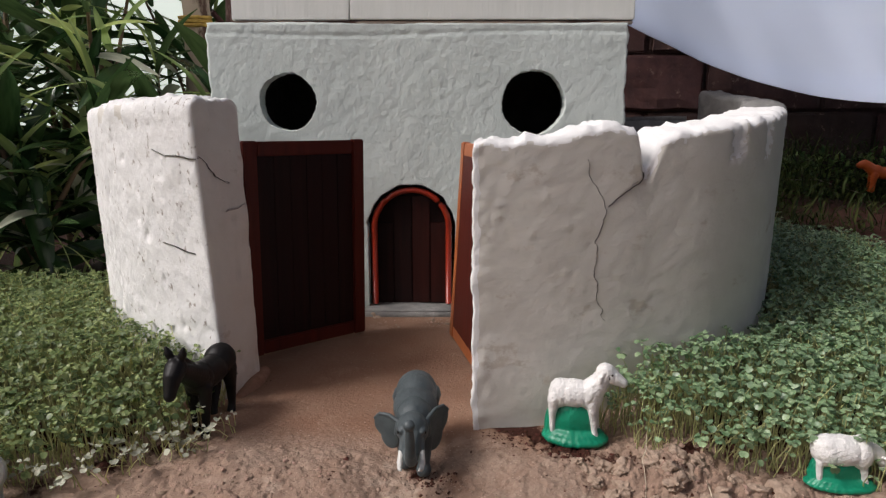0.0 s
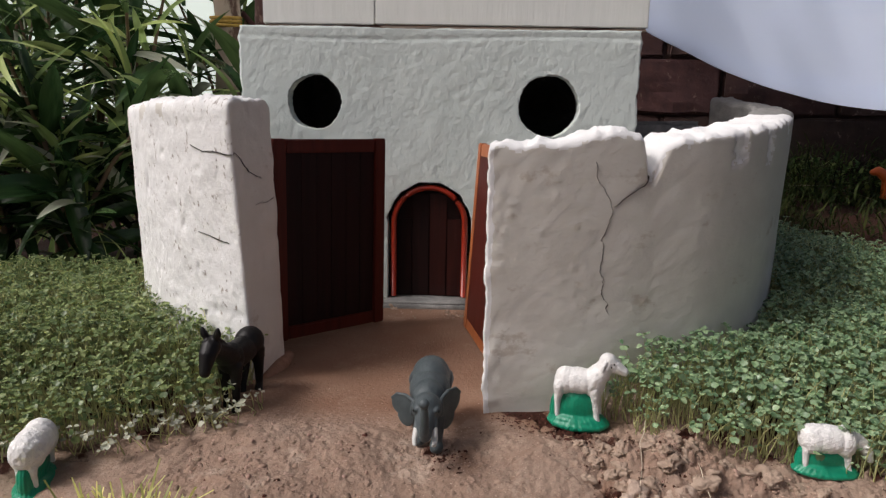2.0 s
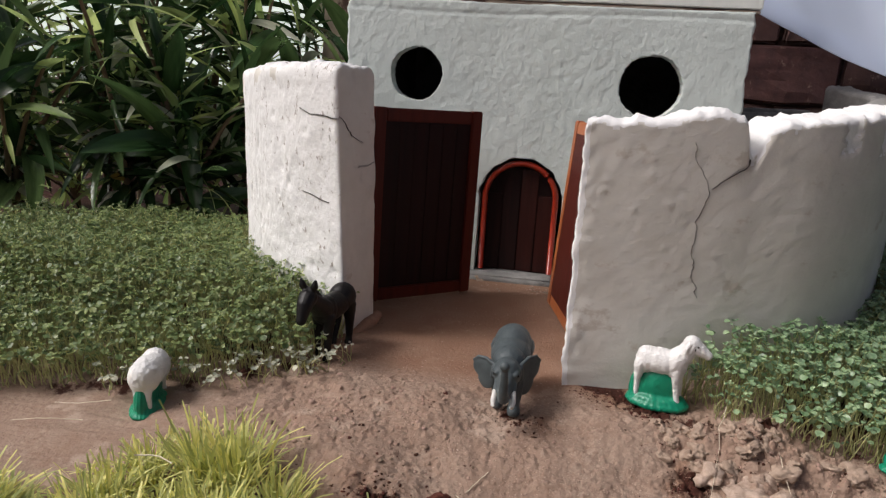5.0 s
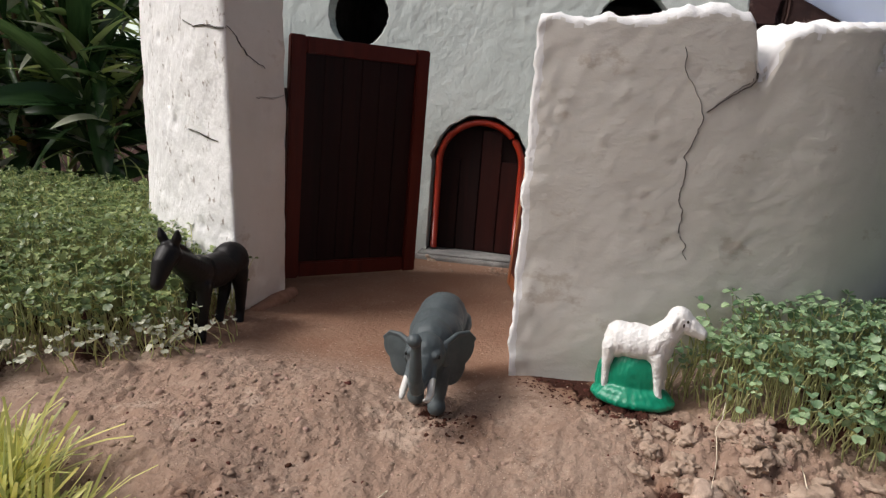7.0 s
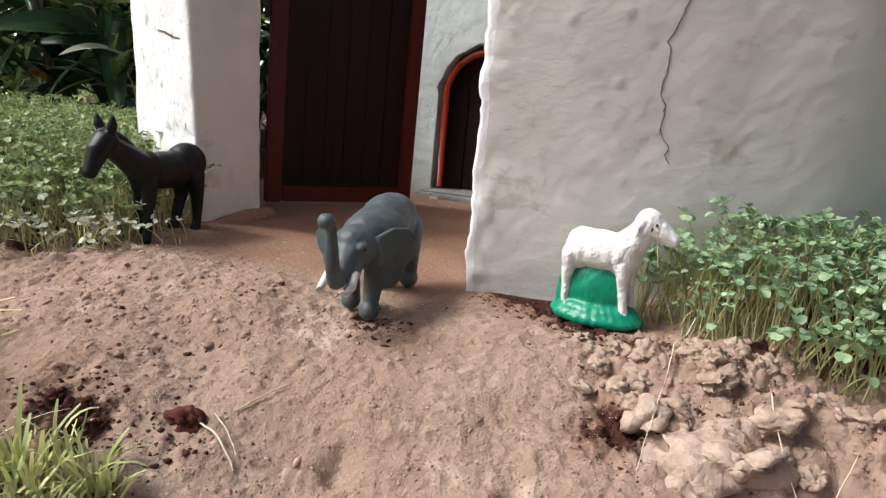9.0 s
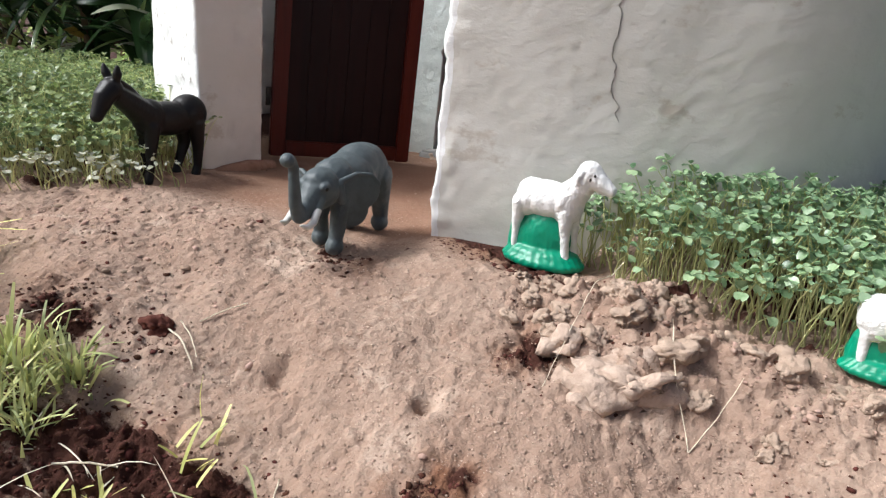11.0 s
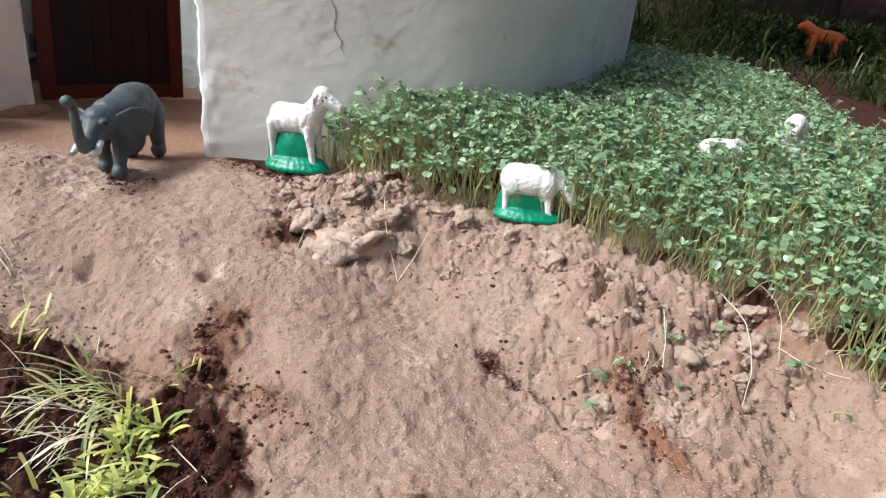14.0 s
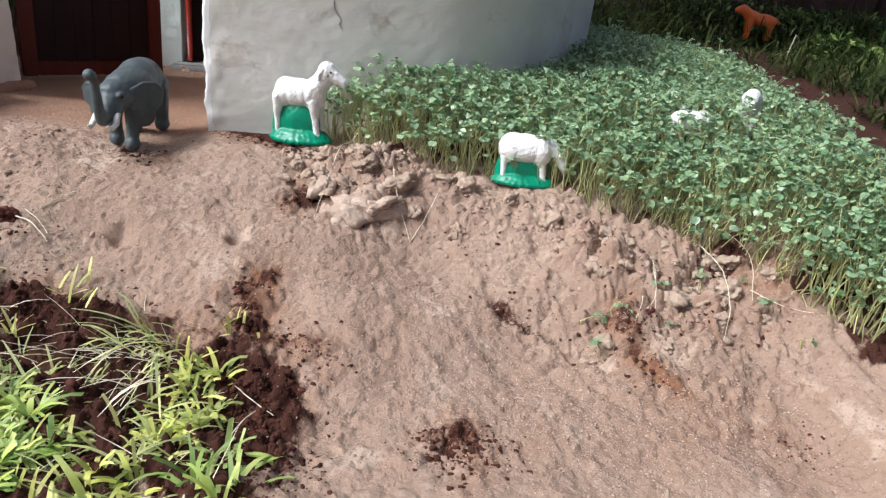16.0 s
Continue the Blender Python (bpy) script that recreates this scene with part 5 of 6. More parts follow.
# ---- clods, crumbs and straws ----
def lump(seed, squash):
    bm = bmesh.new()
    bmesh.ops.create_icosphere(bm, subdivisions=4, radius=1)
    for v in bm.verts:
        v.co *= 1 / max(abs(v.co.x) ** 2.4 + abs(v.co.y) ** 2.4 + abs(v.co.z) ** 2.4, 0.01) ** (1 / 2.4)
    me = bpy.data.meshes.new("lump")
    bm.to_mesh(me)
    bm.free()
    rough_skin(me, ((0.9, 0.45), (2.2, 0.35), (5.0, 0.18), (11.0, 0.10)), seed)
    for v in me.vertices:
        v.co.z *= squash
    me.shade_smooth()
    return me


LUMPS = [lump(1.0 + k, 0.8) for k in range(7)]
CLODS = [(0.150, 0.590, 0.010), (0.168, 0.578, 0.011), (0.198, 0.590, 0.012), (0.205, 0.552, 0.014), (0.236, 0.544, 0.012), (0.236, 0.526, 0.010), (0.140, 0.572, 0.009),
         (0.285, 0.555, 0.010), (0.345, 0.535, 0.011), (0.425, 0.478, 0.013), (0.462, 0.462, 0.012), (0.495, 0.440, 0.014), (0.52, 0.43, 0.014), (0.47, 0.42, 0.012), (0.375, 0.50, 0.012)]
clump = new("soil_clump", LUMPS[2].copy())
clump.data.transform(Matrix.Diagonal((0.0095, 0.0062, 0.0065, 1)))
rough_skin(clump.data, ((330, 0.0016), (700, 0.0008)), 4.0)
clump.data.materials.append(M_CLUMP)
clump.matrix_world = pose(-0.070, 0.457, on_ground(-0.070, 0.457) + 0.002, 0, 0, 20)
tagged(clump, "dark red-brown clump of soil with straws in it", "clod")
cr = np.random.default_rng(64)
CLODS += [(cr.uniform(0.125, 0.270), cr.uniform(0.520, 0.602), cr.uniform(0.005, 0.0125)) for _ in range(26)]
CLODS = [c for c in CLODS if math.hypot((c[0] - 0.203) / 0.030, (c[1] - 0.524) / 0.016) > 1]
CLODS += [(0.203, 0.527, 0.043), (0.190, 0.513, 0.021), (0.220, 0.517, 0.020), (0.172, 0.545, 0.024), (0.236, 0.546, 0.017), (0.200, 0.580, 0.018), (0.160, 0.588, 0.013), (0.330, 0.548, 0.014), (0.300, 0.552, 0.013)]
CLODS += [(-0.110, 1.085, 0.009), (0.405, 0.236, 0.0055), (0.215, 0.302, 0.004)]
CLODS += [(cr.uniform(0.39, 0.56), cr.uniform(0.375, 0.485), cr.uniform(0.004, 0.010)) for _ in range(44)]
CLODS += [(cr.uniform(0.26, 0.40), cr.uniform(0.50, 0.575), cr.uniform(0.004, 0.008)) for _ in range(12)]
for k, (x, y, s) in enumerate(CLODS):
    me = LUMPS[k % 7].copy()
    s *= 0.82
    me.transform(Matrix.Diagonal((s, s * 0.8, s * (0.75 if s < 0.013 else 0.50 if s < 0.03 else 0.42), 1)))
    rough_skin(me, ((60, (0.16 if s < 0.015 else 0.24) * s), (140, 0.0016 if s < 0.015 else 0.0034), (300, 0.0013), (620, 0.0009)), 0.3 * k)
    me.materials.append(M_CLODPALE if s > 0.015 else M_CLOD)
    ob = new("earth_clod", me)
    ob.matrix_world = pose(x, y, on_ground(x, y) - (0.25 * s if x > 0.28 or s > 0.012 else 0.08 * s), *((28 * math.sin(k), 25 * math.cos(2 * k), 77 * k) if s < 0.03 else (24, 4, 12)))
    tagged(ob, "rough lump of dry sandy red-brown earth", "clod", "clods of earth")


def crumbs(name, spots, mat, label, seed, lo, hi):
    """Loose crumbs strewn round spots (x, y, spread, count)."""
    r = np.random.default_rng(seed)
    bm = bmesh.new()
    bmesh.ops.create_icosphere(bm, subdivisions=1, radius=1)
    unit = np.array([v.co[:] for v in bm.verts])
    tri = np.array([[v.index for v in f.verts] for f in bm.faces])
    bm.free()
    cx = np.concatenate([x + r.normal(0, spread, count) for x, y, spread, count in spots])
    cy = np.concatenate([y + r.normal(0, spread * 0.8, count) for x, y, spread, count in spots])
    ix, iy = np.clip(np.searchsorted(GX, cx), 1, len(GX) - 1), np.clip(np.searchsorted(GY, cy), 1, len(GY) - 1)
    if mat is M_CRUMB:
        dry = D2[iy, ix] < 0.3
        cx, cy, ix, iy = cx[dry], cy[dry], ix[dry], iy[dry]
    n, k = len(cx), len(unit)
    size = (lo * (hi / lo) ** (r.random(n) ** 2.6))[:, None, None]
    verts = unit[None] * size * r.uniform(0.5, 1.3, (n, 1, 3)) * np.array([1, 1, 0.75]) * (1 + 0.42 * r.uniform(-1, 1, (n, k, 1)))
    verts[:, :, 0] += cx[:, None]
    verts[:, :, 1] += cy[:, None]
    verts[:, :, 2] += (0.5 * (Z2[iy, ix] + Z2[iy - 1, ix - 1]) - 0.22 * size[:, 0, 0])[:, None]
    faces = tri[None] + (np.arange(n) * k)[:, None, None]
    ob = mesh_object(name, verts.reshape(-1, 3).tolist(), faces.reshape(-1, 3).tolist(), mat)
    return tagged(ob, label, "soil crumbs", kind="stuff")


crumbs("sand_crumbs", [(0.0, 0.54, 0.12, 4200), (0.12, 0.47, 0.12, 4400), (0.25, 0.50, 0.10, 4200), (0.38, 0.44, 0.10, 4600), (0.20, 0.56, 0.04, 1500), (-0.2, 0.55, 0.06, 2400), (0.22, 0.38, 0.1, 5200), (0.45, 0.38, 0.08, 4600), (0.55, 0.36, 0.05, 1600), (0.50, 0.28, 0.05, 2800), (0.38, 0.25, 0.06, 2400), (0.40, 0.29, 0.08, 3800), (0.27, 0.30, 0.06, 2600), (-0.08, 0.86, 0.05, 260), (-0.08, 0.74, 0.06, 160), (-0.12, 0.65, 0.06, 500), (-0.06, 1.06, 0.03, 220)],
       M_CRUMB, "scattered crumbs of dry sandy earth", 61, 0.0004, 0.0013)
crumbs("pale_grit", [(0.40, 0.35, 0.06, 1500), (0.36, 0.30, 0.06, 1500), (0.45, 0.30, 0.06, 1300), (0.25, 0.33, 0.06, 1100), (0.27, 0.41, 0.06, 1100), (0.36, 0.45, 0.05, 900), (0.12, 0.47, 0.07, 1200), (0.0, 0.50, 0.09, 1300), (0.10, 0.55, 0.08, 1000), (-0.15, 0.55, 0.07, 800), (0.50, 0.36, 0.05, 800)],
       M_CLODPALE, "pale grit lying on the sandy earth", 67, 0.0004, 0.0011)
crumbs("humus_crumbs", [(0.04, 0.27, 0.05, 900), (0.145, 0.300, 0.022, 500), (0.165, 0.245, 0.020, 400), (0.283, 0.268, 0.016, 420), (0.425, 0.375, 0.020, 90), (0.516, 0.284, 0.014, 90), (0.125, 0.618, 0.018, 220), (0.095, 0.645, 0.016, 240), (0.060, 0.658, 0.012, 140), (-0.236, 0.80, 0.012, 60), (0.165, 0.600, 0.014, 100), (-0.010, 0.578, 0.014, 110), (-0.118, 0.430, 0.014, 160), (0.44, 0.44, 0.05, 140), (0.30, 0.50, 0.05, 90), (0.075, 0.665, 0.014, 70), (0.110, 0.655, 0.012, 40), (0.155, 0.525, 0.013, 200), (0.19, 0.555, 0.035, 220), (0.139, 0.425, 0.003, 26), (0.128, 0.419, 0.004, 34), (0.121, 0.410, 0.004, 40), (0.127, 0.398, 0.004, 50), (0.134, 0.386, 0.006, 80), (0.132, 0.372, 0.008, 90),
                        (0.166, 0.366, 0.008, 50), (0.182, 0.355, 0.010, 70), (0.200, 0.345, 0.010, 50), (0.128, 0.343, 0.014, 170), (0.140, 0.320, 0.014, 200), (0.159, 0.296, 0.014, 200), (0.165, 0.265, 0.012, 110),
                        (-0.068, 0.445, 0.009, 70), (-0.12, 0.425, 0.03, 120), (0.05, 0.355, 0.035, 320), (0.03, 0.378, 0.02, 120), (-0.06, 0.38, 0.035, 220), (-0.018, 0.586, 0.010, 50), (0.428, 0.395, 0.014, 130),
                        (0.33, 0.432, 0.008, 40), (0.347, 0.418, 0.006, 45), (0.37, 0.40, 0.007, 30), (0.434, 0.349, 0.010, 60), (0.492, 0.401, 0.008, 40), (0.534, 0.383, 0.010, 60), (-0.20, 0.50, 0.02, 4), (-0.30, 0.40, 0.05, 120), (0.418, 0.462, 0.005, 25), (0.325, 0.578, 0.012, 40), (-0.33, 0.56, 0.03, 60), (0.0, 0.52, 0.12, 16), (1.10, 1.66, 0.10, 500), (0.88, 1.04, 0.04, 420), (0.92, 1.16, 0.05, 420), (0.96, 1.32, 0.06, 700), (0.84, 0.85, 0.04, 160), (-0.05, 0.383, 0.02, 260), (0.0, 0.372, 0.02, 260), (-0.132, 0.436, 0.013, 130), (-0.07, 0.35, 0.02, 160)],
       M_HUMUS, "dark moist humus crumbs on the earth", 62, 0.0005, 0.0025)


crumbs("sand_lumps", [(0.16, 0.585, 0.020, 40), (0.21, 0.575, 0.022, 50), (0.20, 0.545, 0.025, 50), (0.25, 0.540, 0.022, 50), (0.29, 0.555, 0.018, 50), (0.33, 0.535, 0.022, 60), (0.38, 0.510, 0.022, 60), (0.42, 0.480, 0.024, 60), (0.46, 0.450, 0.026, 60), (0.50, 0.430, 0.026, 60), (0.54, 0.400, 0.024, 60), (0.47, 0.39, 0.03, 40), (0.36, 0.40, 0.03, 30), (-0.24, 0.56, 0.04, 90), (-0.20, 0.53, 0.05, 150), (-0.10, 0.545, 0.05, 150), (-0.02, 0.575, 0.03, 60), (-0.15, 0.60, 0.03, 50), (-0.05, 0.50, 0.08, 90), (-0.02, 1.068, 0.022, 46), (0.0, 1.05, 0.014, 24), (-0.11, 1.065, 0.02, 12)],
       M_CLODSMALL, "small rough lumps of sandy earth", 65, 0.0011, 0.0038)
crumbs("humus_lumps", [(0.145, 0.310, 0.018, 110), (0.160, 0.255, 0.016, 90), (0.030, 0.300, 0.035, 120), (0.283, 0.268, 0.012, 80), (0.120, 0.618, 0.014, 50), (-0.118, 0.430, 0.012, 40), (-0.03, 0.372, 0.018, 60), (0.02, 0.362, 0.018, 60), (0.055, 0.350, 0.016, 60), (0.10, 0.340, 0.014, 50), (0.128, 0.325, 0.012, 60), (0.150, 0.300, 0.012, 60), (0.160, 0.270, 0.012, 40), (0.139, 0.425, 0.0025, 9), (0.128, 0.420, 0.003, 12),
                       (0.121, 0.410, 0.003, 12), (0.127, 0.398, 0.003, 16), (0.134, 0.386, 0.004, 20), (0.133, 0.372, 0.006, 24), (0.155, 0.525, 0.010, 36), (-0.10, 0.41, 0.02, 24), (0.428, 0.390, 0.010, 26), (0.10, 0.655, 0.012, 14), (-0.13, 0.52, 0.05, 16), (-0.06, 0.54, 0.06, 12), (-0.02, 0.585, 0.010, 12)],
       M_HUMUS, "dark lumps of moist humus in a hollow", 63, 0.0010, 0.0036)


def straw(pts, r0, r1, mat, label):
    p = [Vector((x, y, on_ground(x, y) + h)) for x, y, h in pts]
    p = [p[0] * 2 - p[1]] + p + [p[-1] * 2 - p[-2]]
    path = [tuple(0.5 * (2 * b + (c - a) * t + (2 * a - 5 * b + 4 * c - d) * t * t + (3 * b - a - 3 * c + d) * t ** 3))
            for a, b, c, d in zip(p, p[1:], p[2:], p[3:]) for t in (0, 0.2, 0.4, 0.6, 0.8)] + [tuple(p[-2])]
    path = [(x + 0.00025 * math.sin(k * 1.7), y, zz + 0.0002 * math.sin(k * 2.3)) for k, (x, y, zz) in enumerate(path)]
    v, f = tube(path, 0.68 * r0, 0.68 * r1, 6)
    tagged(mesh_object("straw", v, f, mat), label, "straw", "loose straws")


straw([(-0.066, 0.458, 0.003), (-0.050, 0.452, 0.0035), (-0.035, 0.444, 0.001)], 0.0009, 0.0008, M_STRAW, "pale dry straw stuck in a dark clump of soil")
straw([(-0.060, 0.464, 0.003), (-0.048, 0.458, 0.004), (-0.038, 0.451, 0.001)], 0.0007, 0.0005, M_STRAW, "pale dry straw stuck in a dark clump of soil")
straw([(-0.051, 0.471, 0.001), (-0.042, 0.484, 0.002), (-0.034, 0.498, 0.001)], 0.0007, 0.0006, M_STRAW, "short dry straw lying on the earth")
straw([(-0.052, 0.358, 0.006), (-0.038, 0.364, 0.007), (-0.023, 0.371, 0.003)], 0.0009, 0.0008, M_STRAW, "dry straw across the dark hollow")
straw([(0.196, 0.606, 0.022), (0.190, 0.588, 0.012), (0.182, 0.570, 0.008), (0.178, 0.545, 0.022), (0.170, 0.518, 0.016), (0.166, 0.500, 0.002)], 0.00055, 0.0003, M_STRAW, "long pale withered stem hanging from the seedlings")
straw([(0.232, 0.548, 0.014), (0.238, 0.525, 0.008), (0.252, 0.498, 0.002)], 0.00068, 0.00040, M_STRAW, "pale dry stem leaning on a clod")
straw([(0.252, 0.498, 0.002), (0.264, 0.512, 0.010), (0.275, 0.526, 0.016)], 0.00054, 0.00030, M_STRAW, "pale dry stem rising from the earth")
straw([(0.505, 0.480, 0.022), (0.530, 0.470, 0.020), (0.540, 0.445, 0.012), (0.530, 0.41, 0.002)], 0.00061, 0.00035, M_STRAW, "pale curved withered stem over the earth bank")
straw([(0.455, 0.445, 0.008), (0.452, 0.42, 0.006), (0.445, 0.395, 0.002)], 0.00054, 0.00030, M_STRAW, "thin pale root on the earth bank")
straw([(0.502, 0.465, 0.012), (0.512, 0.450, 0.014), (0.516, 0.436, 0.008), (0.509, 0.403, 0.010), (0.498, 0.381, 0.001)], 0.0008, 0.0004, M_STRAW, "pale winding root on the earth bank")
straw([(0.457, 0.440, 0.006), (0.450, 0.414, 0.008), (0.431, 0.393, 0.001)], 0.0006, 0.0003, M_STRAW, "thin pale root on the earth bank")
straw([(0.442, 0.425, 0.004), (0.438, 0.408, 0.006), (0.428, 0.390, 0.001)], 0.0006, 0.0003, M_STRAW, "thin pale root on the earth bank")
straw([(0.139, 0.310, 0.006), (0.155, 0.300, 0.007), (0.168, 0.287, 0.002)], 0.0006, 0.0003, M_STRAW, "thin pale root across dark soil")
straw([(0.057, 0.392, 0.012), (0.057, 0.386, 0.001)], 0.0007, 0.0007, M_STRAW, "short upright stub of dry straw")
straw([(0.535, 0.425, 0.006), (0.55, 0.40, 0.008), (0.575, 0.385, 0.001)], 0.0006, 0.0003, M_STRAW, "thin pale root on the earth bank")
straw([(-0.42, 0.500, 0.010), (-0.45, 0.49, 0.006), (-0.48, 0.495, 0.001)], 0.0008, 0.0004, M_STRAW, "dry stem lying before the seedlings")
straw([(-0.43, 0.470, 0.003), (-0.46, 0.455, 0.010), (-0.50, 0.460, 0.001)], 0.0008, 0.0004, M_STRAW, "dry stem lying before the seedlings")
straw([(-0.318, 0.385, 0.046), (-0.300, 0.388, 0.048), (-0.284, 0.384, 0.044)], 0.0011, 0.0008, M_STRAW, "bright pale straw lying on the cut grass")

# ---- bushes behind, left ----
def leaf_mesh(name, length, width, droop, fold, mat):
    vs, fs, n = [], [], 9
    for k in range(n + 1):
        t = k / n
        w = width * (math.sin(math.pi * min(1, t * 0.93 + 0.06)) ** 0.75) * (1 - 0.25 * t)
        x, zz = length * t * (1 - 0.25 * droop * t), -droop * length * t * t * 0.7
        vs += [(x, w / 2, zz + fold * w), (x, w / 4, zz + fold * w * 0.3), (x, 0, zz), (x, -w / 4, zz + fold * w * 0.3), (x, -w / 2, zz + fold * w)]
    for k in range(n):
        for c in range(4):
            a = 5 * k + c
            fs.append((a, a + 1, a + 6, a + 5))
    me = bpy.data.meshes.new(name)
    me.from_pydata(vs, [], fs)
    me.shade_smooth()
    me.materials.append(mat)
    return me


DARKLEAVES = [leaf_mesh("leaf", L, w, d, 0.18, M_LEAF) for L, w, d in ((0.24, 0.048, 0.35), (0.30, 0.042, 0.7), (0.20, 0.052, 0.2), (0.32, 0.056, 0.5), (0.22, 0.030, 0.9), (0.28, 0.026, 0.6), (0.22, 0.066, 0.4), (0.26, 0.034, 0.3))]
SUNLITLEAVES = [leaf_mesh("leaf", L, w, d, 0.15, M_LEAFSUNLIT) for L, w, d in ((0.20, 0.034, 0.4), (0.26, 0.018, 0.8), (0.14, 0.045, 0.3), (0.22, 0.014, 0.5), (0.18, 0.020, 0.2))]


PALELEAVES = [leaf_mesh("leaf", 0.16, 0.030, 0.5, 0.22, M_LEAFPALE)]


def bush(x, y, height, count, kinds, label, seed, stems=4):
    r = np.random.default_rng(seed)
    z0 = on_ground(x, y)
    top = tagged(new("leafy_plant"), label, "plant", "garden bushes")
    top.location = (x, y, z0)
    for s in range(stems):
        a = r.uniform(0, 6.28)
        lean = r.uniform(0.02, 0.16)
        h = height * r.uniform(0.6, 1.0)
        pts = [(lean * math.cos(a) * t * t, lean * math.sin(a) * t * t, -0.02 + h * t) for t in np.linspace(0, 1, 7)]
        v, f = tube(pts, 0.007, 0.003, 7)
        mesh_object("stem", v, f, M_DARKSTEM, top)
        n = count // stems
        for k in range(n):
            t = 0.12 + 0.88 * (k + 0.5) / n
            p = (lean * math.cos(a) * t * t, lean * math.sin(a) * t * t, h * t)
            ob = new("leaf", kinds[int(r.integers(len(kinds)))])
            ob.parent = top
            g = r.uniform(0.42, 0.95)
            ob.matrix_basis = pose(*p, r.normal(0, 25), -r.normal(22, 34), math.degrees(k * 2.4 + r.normal(0, 0.4))) @ Matrix.Diagonal((g, g, g, 1))


BUSHES = [(-0.66, 1.32, 0.62), (-0.86, 1.20, 0.55), (-1.02, 1.36, 0.72), (-0.74, 1.56, 0.85), (-1.20, 1.22, 0.60), (-1.36, 1.45, 0.75), (-0.95, 1.70, 0.95), (-1.20, 1.75, 0.95), (-1.55, 1.75, 0.9), (-0.62, 1.85, 0.9), (-0.72, 1.18, 0.42), (-1.05, 1.10, 0.40), (-0.55, 1.36, 0.50), (-0.90, 1.45, 0.80)]
yellow_leaf = tagged(new("yellow_leaf", leaf_mesh("yellow_leaf", 0.05, 0.03, 0.4, 0.2, M_ROPE)), "small withered yellow leaf among dark leaves", "leaf")
yellow_leaf.matrix_world = pose(-0.86, 1.19, 0.105, 40, -30, 250)
for k, (x, y, h) in enumerate(BUSHES):
    bush(x, y, h, 136, DARKLEAVES + SUNLITLEAVES + PALELEAVES * 2, "dark green plant with long glossy lance-shaped leaves", 70 + k)
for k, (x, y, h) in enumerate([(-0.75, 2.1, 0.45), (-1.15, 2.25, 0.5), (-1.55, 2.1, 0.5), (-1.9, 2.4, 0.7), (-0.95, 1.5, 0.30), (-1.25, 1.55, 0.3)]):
    bush(x, y, h, 90, SUNLITLEAVES, "light green leafy plant among darker bushes, sunlight put into its colour", 90 + k)

post = tagged(new("wooden_post"), "weathered pale wooden post with yellow rope tied round it", "post")
v, f = tube([(-0.545 + 0.006 * math.sin(k * 1.7), 1.56, -0.05 + 0.12 * k) for k in range(14)], 0.030, 0.027, 14)
mesh_object("pole", v, f, M_POST, post)
for k in range(3):
    v, f = tube([(-0.545 + 0.033 * math.cos(w), 1.56 + 0.033 * math.sin(w), 0.525 + 0.008 * k + 0.004 * math.sin(w)) for w in np.linspace(0, 2 * math.pi, 20)], 0.004, 0.004, 6)
    mesh_object("rope_turn", v, f, M_ROPE, post)

pole = tagged(new("rough_pole"), "rough red-brown wooden pole standing behind the toy house", "post")
v, f = tube([(-0.470 + 0.005 * math.sin(k * 2.1), 1.66, -0.05 + 0.12 * k) for k in range(14)], 0.034, 0.030, 12)
mesh_object("pole", v, f, M_BRICK, pole)
v, f = tube([(-0.470, 1.66, 0.50), (-0.500, 1.625, 0.53), (-0.520, 1.60, 0.56)], 0.010, 0.006, 8)
mesh_object("branch_stub", v, f, M_BRICK, pole)

# added glowing sheet, standing in for the pale bright sky beyond the garden
m = bpy.data.materials.new("distance_glow")
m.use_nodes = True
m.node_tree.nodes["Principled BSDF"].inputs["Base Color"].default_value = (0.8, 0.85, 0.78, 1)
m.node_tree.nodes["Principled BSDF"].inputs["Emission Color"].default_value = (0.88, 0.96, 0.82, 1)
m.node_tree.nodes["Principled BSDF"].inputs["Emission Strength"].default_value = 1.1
glow_sheet = mesh_object("backdrop", [(-70, 20, -3), (-6, 45, -3), (-6, 45, 22), (-70, 20, 22)], [(0, 1, 2, 3)], m, None, False)
tagged(glow_sheet, "added glowing sheet for the pale bright sky beyond the garden", "backdrop", kind="structure")

# ---- brick wall, cloth and weeds behind, right ----
wall_north = mesh_object("wall_north", *(lambda b: (b[0], b[1]))(([(x, y, zz) for x in (-0.35, 3.4) for y in (2.508, 2.72) for zz in (-0.1, 0.74)],
                         [(0, 1, 3, 2), (4, 6, 7, 5), (0, 4, 5, 1), (2, 3, 7, 6), (1, 5, 7, 3), (0, 2, 6, 4)])), M_MORTAR, None, False)
tagged(wall_north, "old dark red laterite block wall with mossy stains", "wall", kind="structure")
bm = box(bmesh.new(), 0, 0.41, 0, 0.03, 0, 0.192, 0.008)
bricks = []
for k in range(3):
    b2 = bm.copy()
    me = bpy.data.meshes.new("block")
    bmesh.ops.subdivide_edges(b2, edges=b2.edges[:], cuts=4, use_grid_fill=True)
    b2.to_mesh(me)
    b2.free()
    rough_skin(me, ((9, 0.010), (30, 0.005)), 7.0 + k)
    me.materials.append(M_BRICK)
    bricks.append(me)
bm.free()
for row in range(4):
    for c in range(8):
        ob = new("block", bricks[(row * 5 + c * 7) % 3])
        ob.parent = wall_north
        ob.location = (0.10 + 0.42 * c - (0.21 if row % 2 else 0), 2.490 - 0.008 * ((row * 3 + c * 5) % 4) / 4, -0.05 + 0.199 * row)

vs, fs = [], []
CN, CR = 60, 26
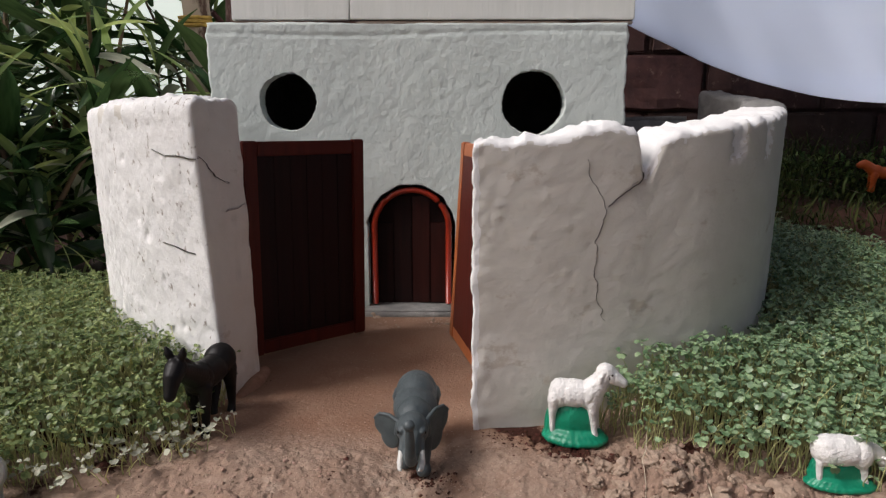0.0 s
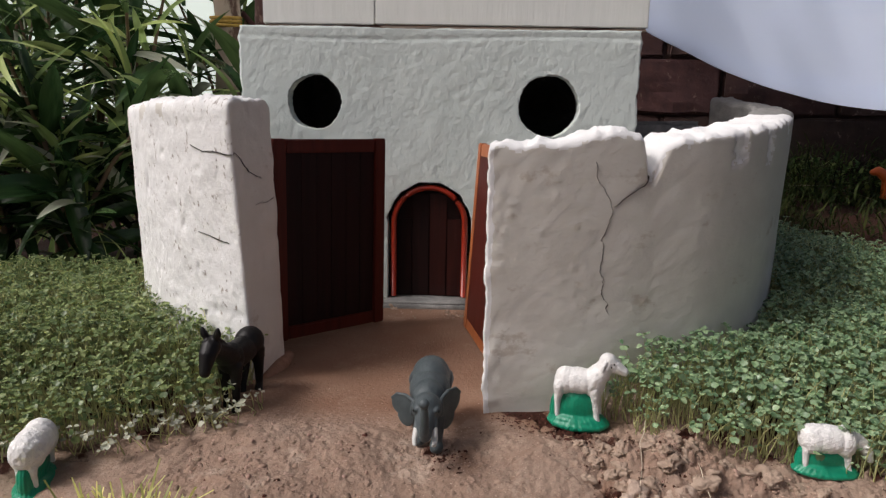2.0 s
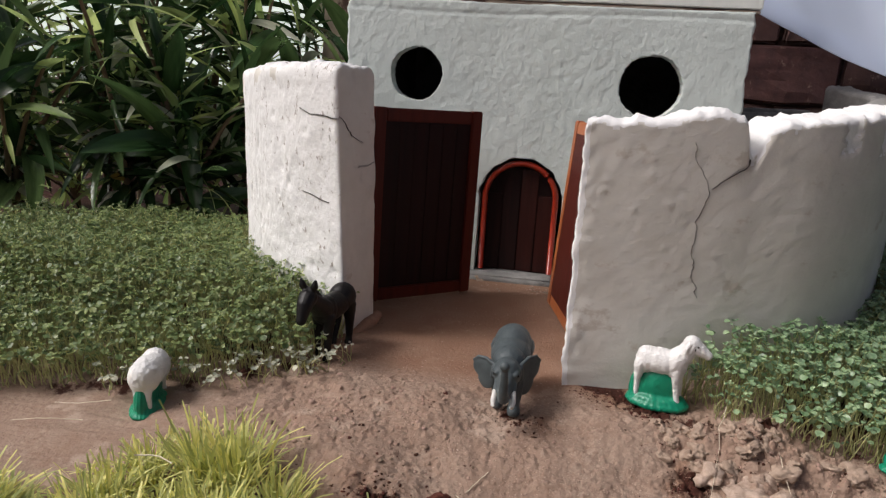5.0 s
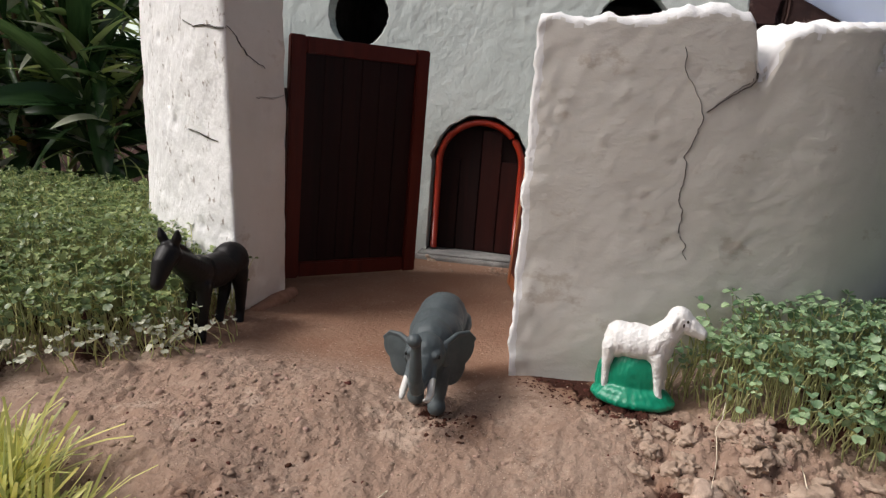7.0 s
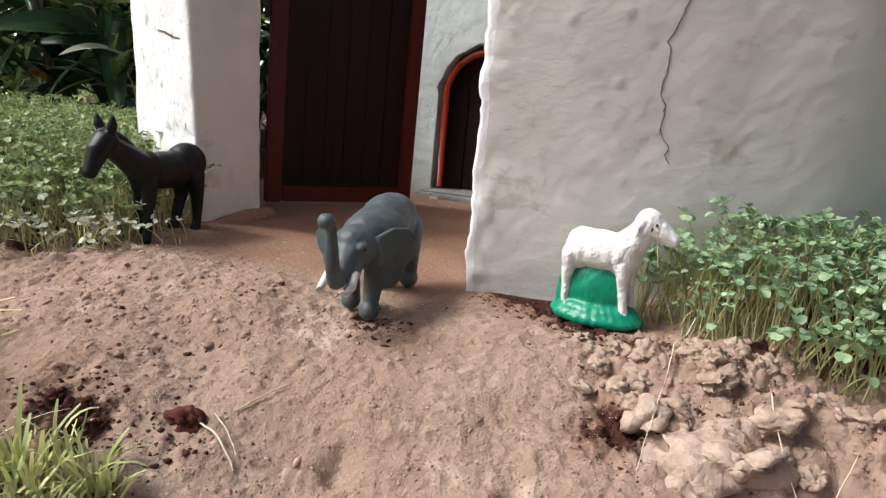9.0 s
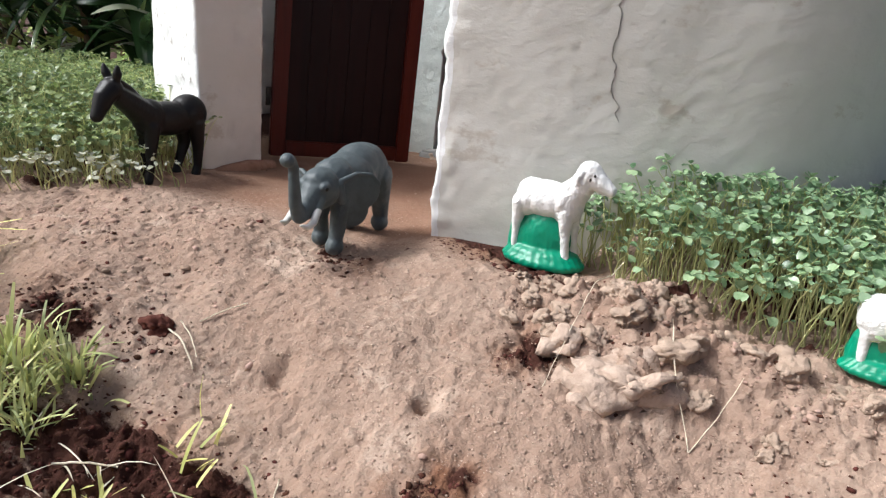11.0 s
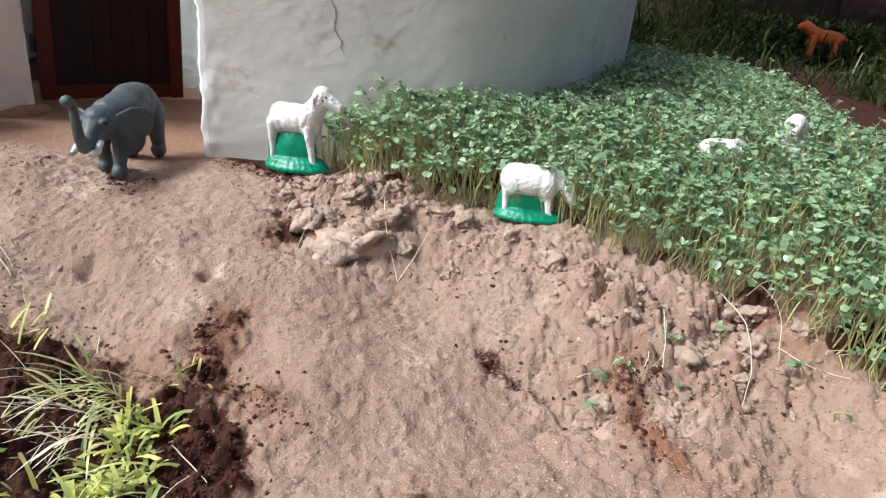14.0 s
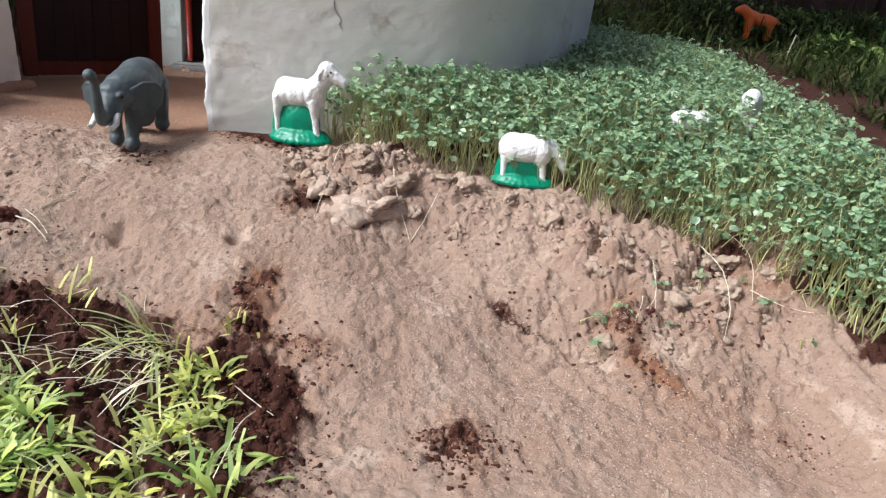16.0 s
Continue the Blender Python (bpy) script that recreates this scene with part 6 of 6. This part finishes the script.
for i in range(CN + 1):
    u = i / CN
    x = 0.40 + 1.9 * u
    low = 0.556 - 0.54 * (min(x, 1.15) - 0.42) + 0.37 * (min(x, 1.15) - 0.42) ** 2
    low = low - (low + 0.02) * float(smooth((x - 1.65) / 0.5))
    for j in range(CR + 1):
        t = j / CR
        zz = low + (1.25 - low) * t
        belly = -0.10 * math.sin(math.pi * min(1, 0.15 + t)) + 0.035 * math.sin(9 * x + 3 * t) + 0.018 * math.sin(21 * x - 5 * t) + 0.008 * math.sin(43 * x + 7 * t)
        vs.append((x, 1.72 + 0.3 * belly + 1.0 * (zz - low), zz))
for i in range(CN):
    for j in range(CR):
        a = i * (CR + 1) + j
        fs.append((a, a + CR + 1, a + CR + 2, a + 1))
cloth = mesh_object("hanging_cloth", vs, fs, M_CLOTH)
sol = cloth.modifiers.new("thickness", 'SOLIDIFY')
sol.thickness = 0.0012
tagged(cloth, "white cloth hanging slack before the brick wall", "cloth")
hem_v, hem_f = [], []
for i in range(CN + 1):
    for j in (0, 1, 2):
        x, y, zz = vs[i * (CR + 1) + j]
        hem_v.append((x, y - 0.0035, zz - 0.001))
for i in range(CN):
    for j in (0, 1):
        a = 3 * i + j
        hem_f.append((a, a + 3, a + 4, a + 1))
mesh_object("hem", hem_v, hem_f, M_CLOTH, cloth)


def weeds(name, poly, count, label, seed):
    r = np.random.default_rng(seed)
    xs, ys = [p[0] for p in poly], [p[1] for p in poly]
    px, py = r.uniform(min(xs), max(xs), count * 4), r.uniform(min(ys), max(ys), count * 4)
    k = inside(px, py, poly) & (vnoise(np.stack([px, py, 0 * px], 1), 5, seed) > -0.45) & (np.hypot((px - 1.06) / 0.26, (py - 1.64) / 0.28) + 0.4 * vnoise(np.stack([px, py, 0 * px], 1), 11, 3) + 0.9 * (r.random(len(px)) < 0.35) > 1)
    verts, faces = [], []
    for x, y in zip(px[k][:count], py[k][:count]):
        clear = float(smooth((math.hypot(x - 1.24, y - 1.88) - 0.08) / 0.14))
        mound = clear * (0.025 + 0.13 * float(smooth((y - 1.35) / 0.7))) * (0.75 + 0.6 * float(vnoise(np.array([[x, y, 0.0]]), 7, 3)[0]))
        up = max(0.0, mound) * r.random()
        blade(verts, faces, x, y, g1(x, y) + up, r.uniform(0.015, 0.07), r.uniform(0.0014, 0.0055), r.uniform(0, 6.28), r.normal(0.6, 0.6), r.normal(1.2, 0.8), 0.15)
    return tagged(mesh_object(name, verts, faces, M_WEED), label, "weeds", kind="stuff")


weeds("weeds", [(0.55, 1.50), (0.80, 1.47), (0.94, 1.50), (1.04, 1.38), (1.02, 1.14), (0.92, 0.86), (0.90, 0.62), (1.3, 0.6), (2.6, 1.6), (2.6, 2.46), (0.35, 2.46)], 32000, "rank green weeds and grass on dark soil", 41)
# lighter leaves only to the right, so the shaded left stays dark
r = np.random.default_rng(44)
verts, faces = [], []
while len(verts) < 7000 * 12:
    x, y = r.uniform(1.10, 2.3), r.uniform(1.25, 2.46)
    if vnoise(np.array([[x, y, 0.0]]), 4, 5)[0] > -0.1 and math.hypot((x - 1.06) / 0.26, (y - 1.64) / 0.28) > 1 and math.hypot(x - 1.24, y - 1.88) > 0.16 and y - 1.40 > 1.1 * (1.03 - x):
        up = r.random() * (0.03 + 0.12 * float(smooth((y - 1.4) / 0.7)))
        blade(verts, faces, x, y, g1(x, y) + up, r.uniform(0.014, 0.034), r.uniform(0.006, 0.013), r.uniform(0, 6.28), r.normal(0.3, 0.5), r.normal(0.8, 0.5), 0.0)
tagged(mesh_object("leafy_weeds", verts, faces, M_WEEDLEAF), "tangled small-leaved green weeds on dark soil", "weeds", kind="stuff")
r = np.random.default_rng(43)
for k in range(5):
    x, y = r.uniform(0.95, 1.7), r.uniform(1.35, 2.1)
    a = r.uniform(0, 3.14)
    pts = [(x + 0.05 * t * math.cos(a) * 3, y + 0.05 * t * math.sin(a), g1(x, y) + 0.03 + 0.05 * math.sin(t * 1.1)) for t in range(4)]
    v, f = tube(pts, 0.0016, 0.0008, 6)
    tagged(mesh_object("dry_twig", v, f, M_TWIG), "thin dry twig lying over the weeds", "twig", "dry twigs")
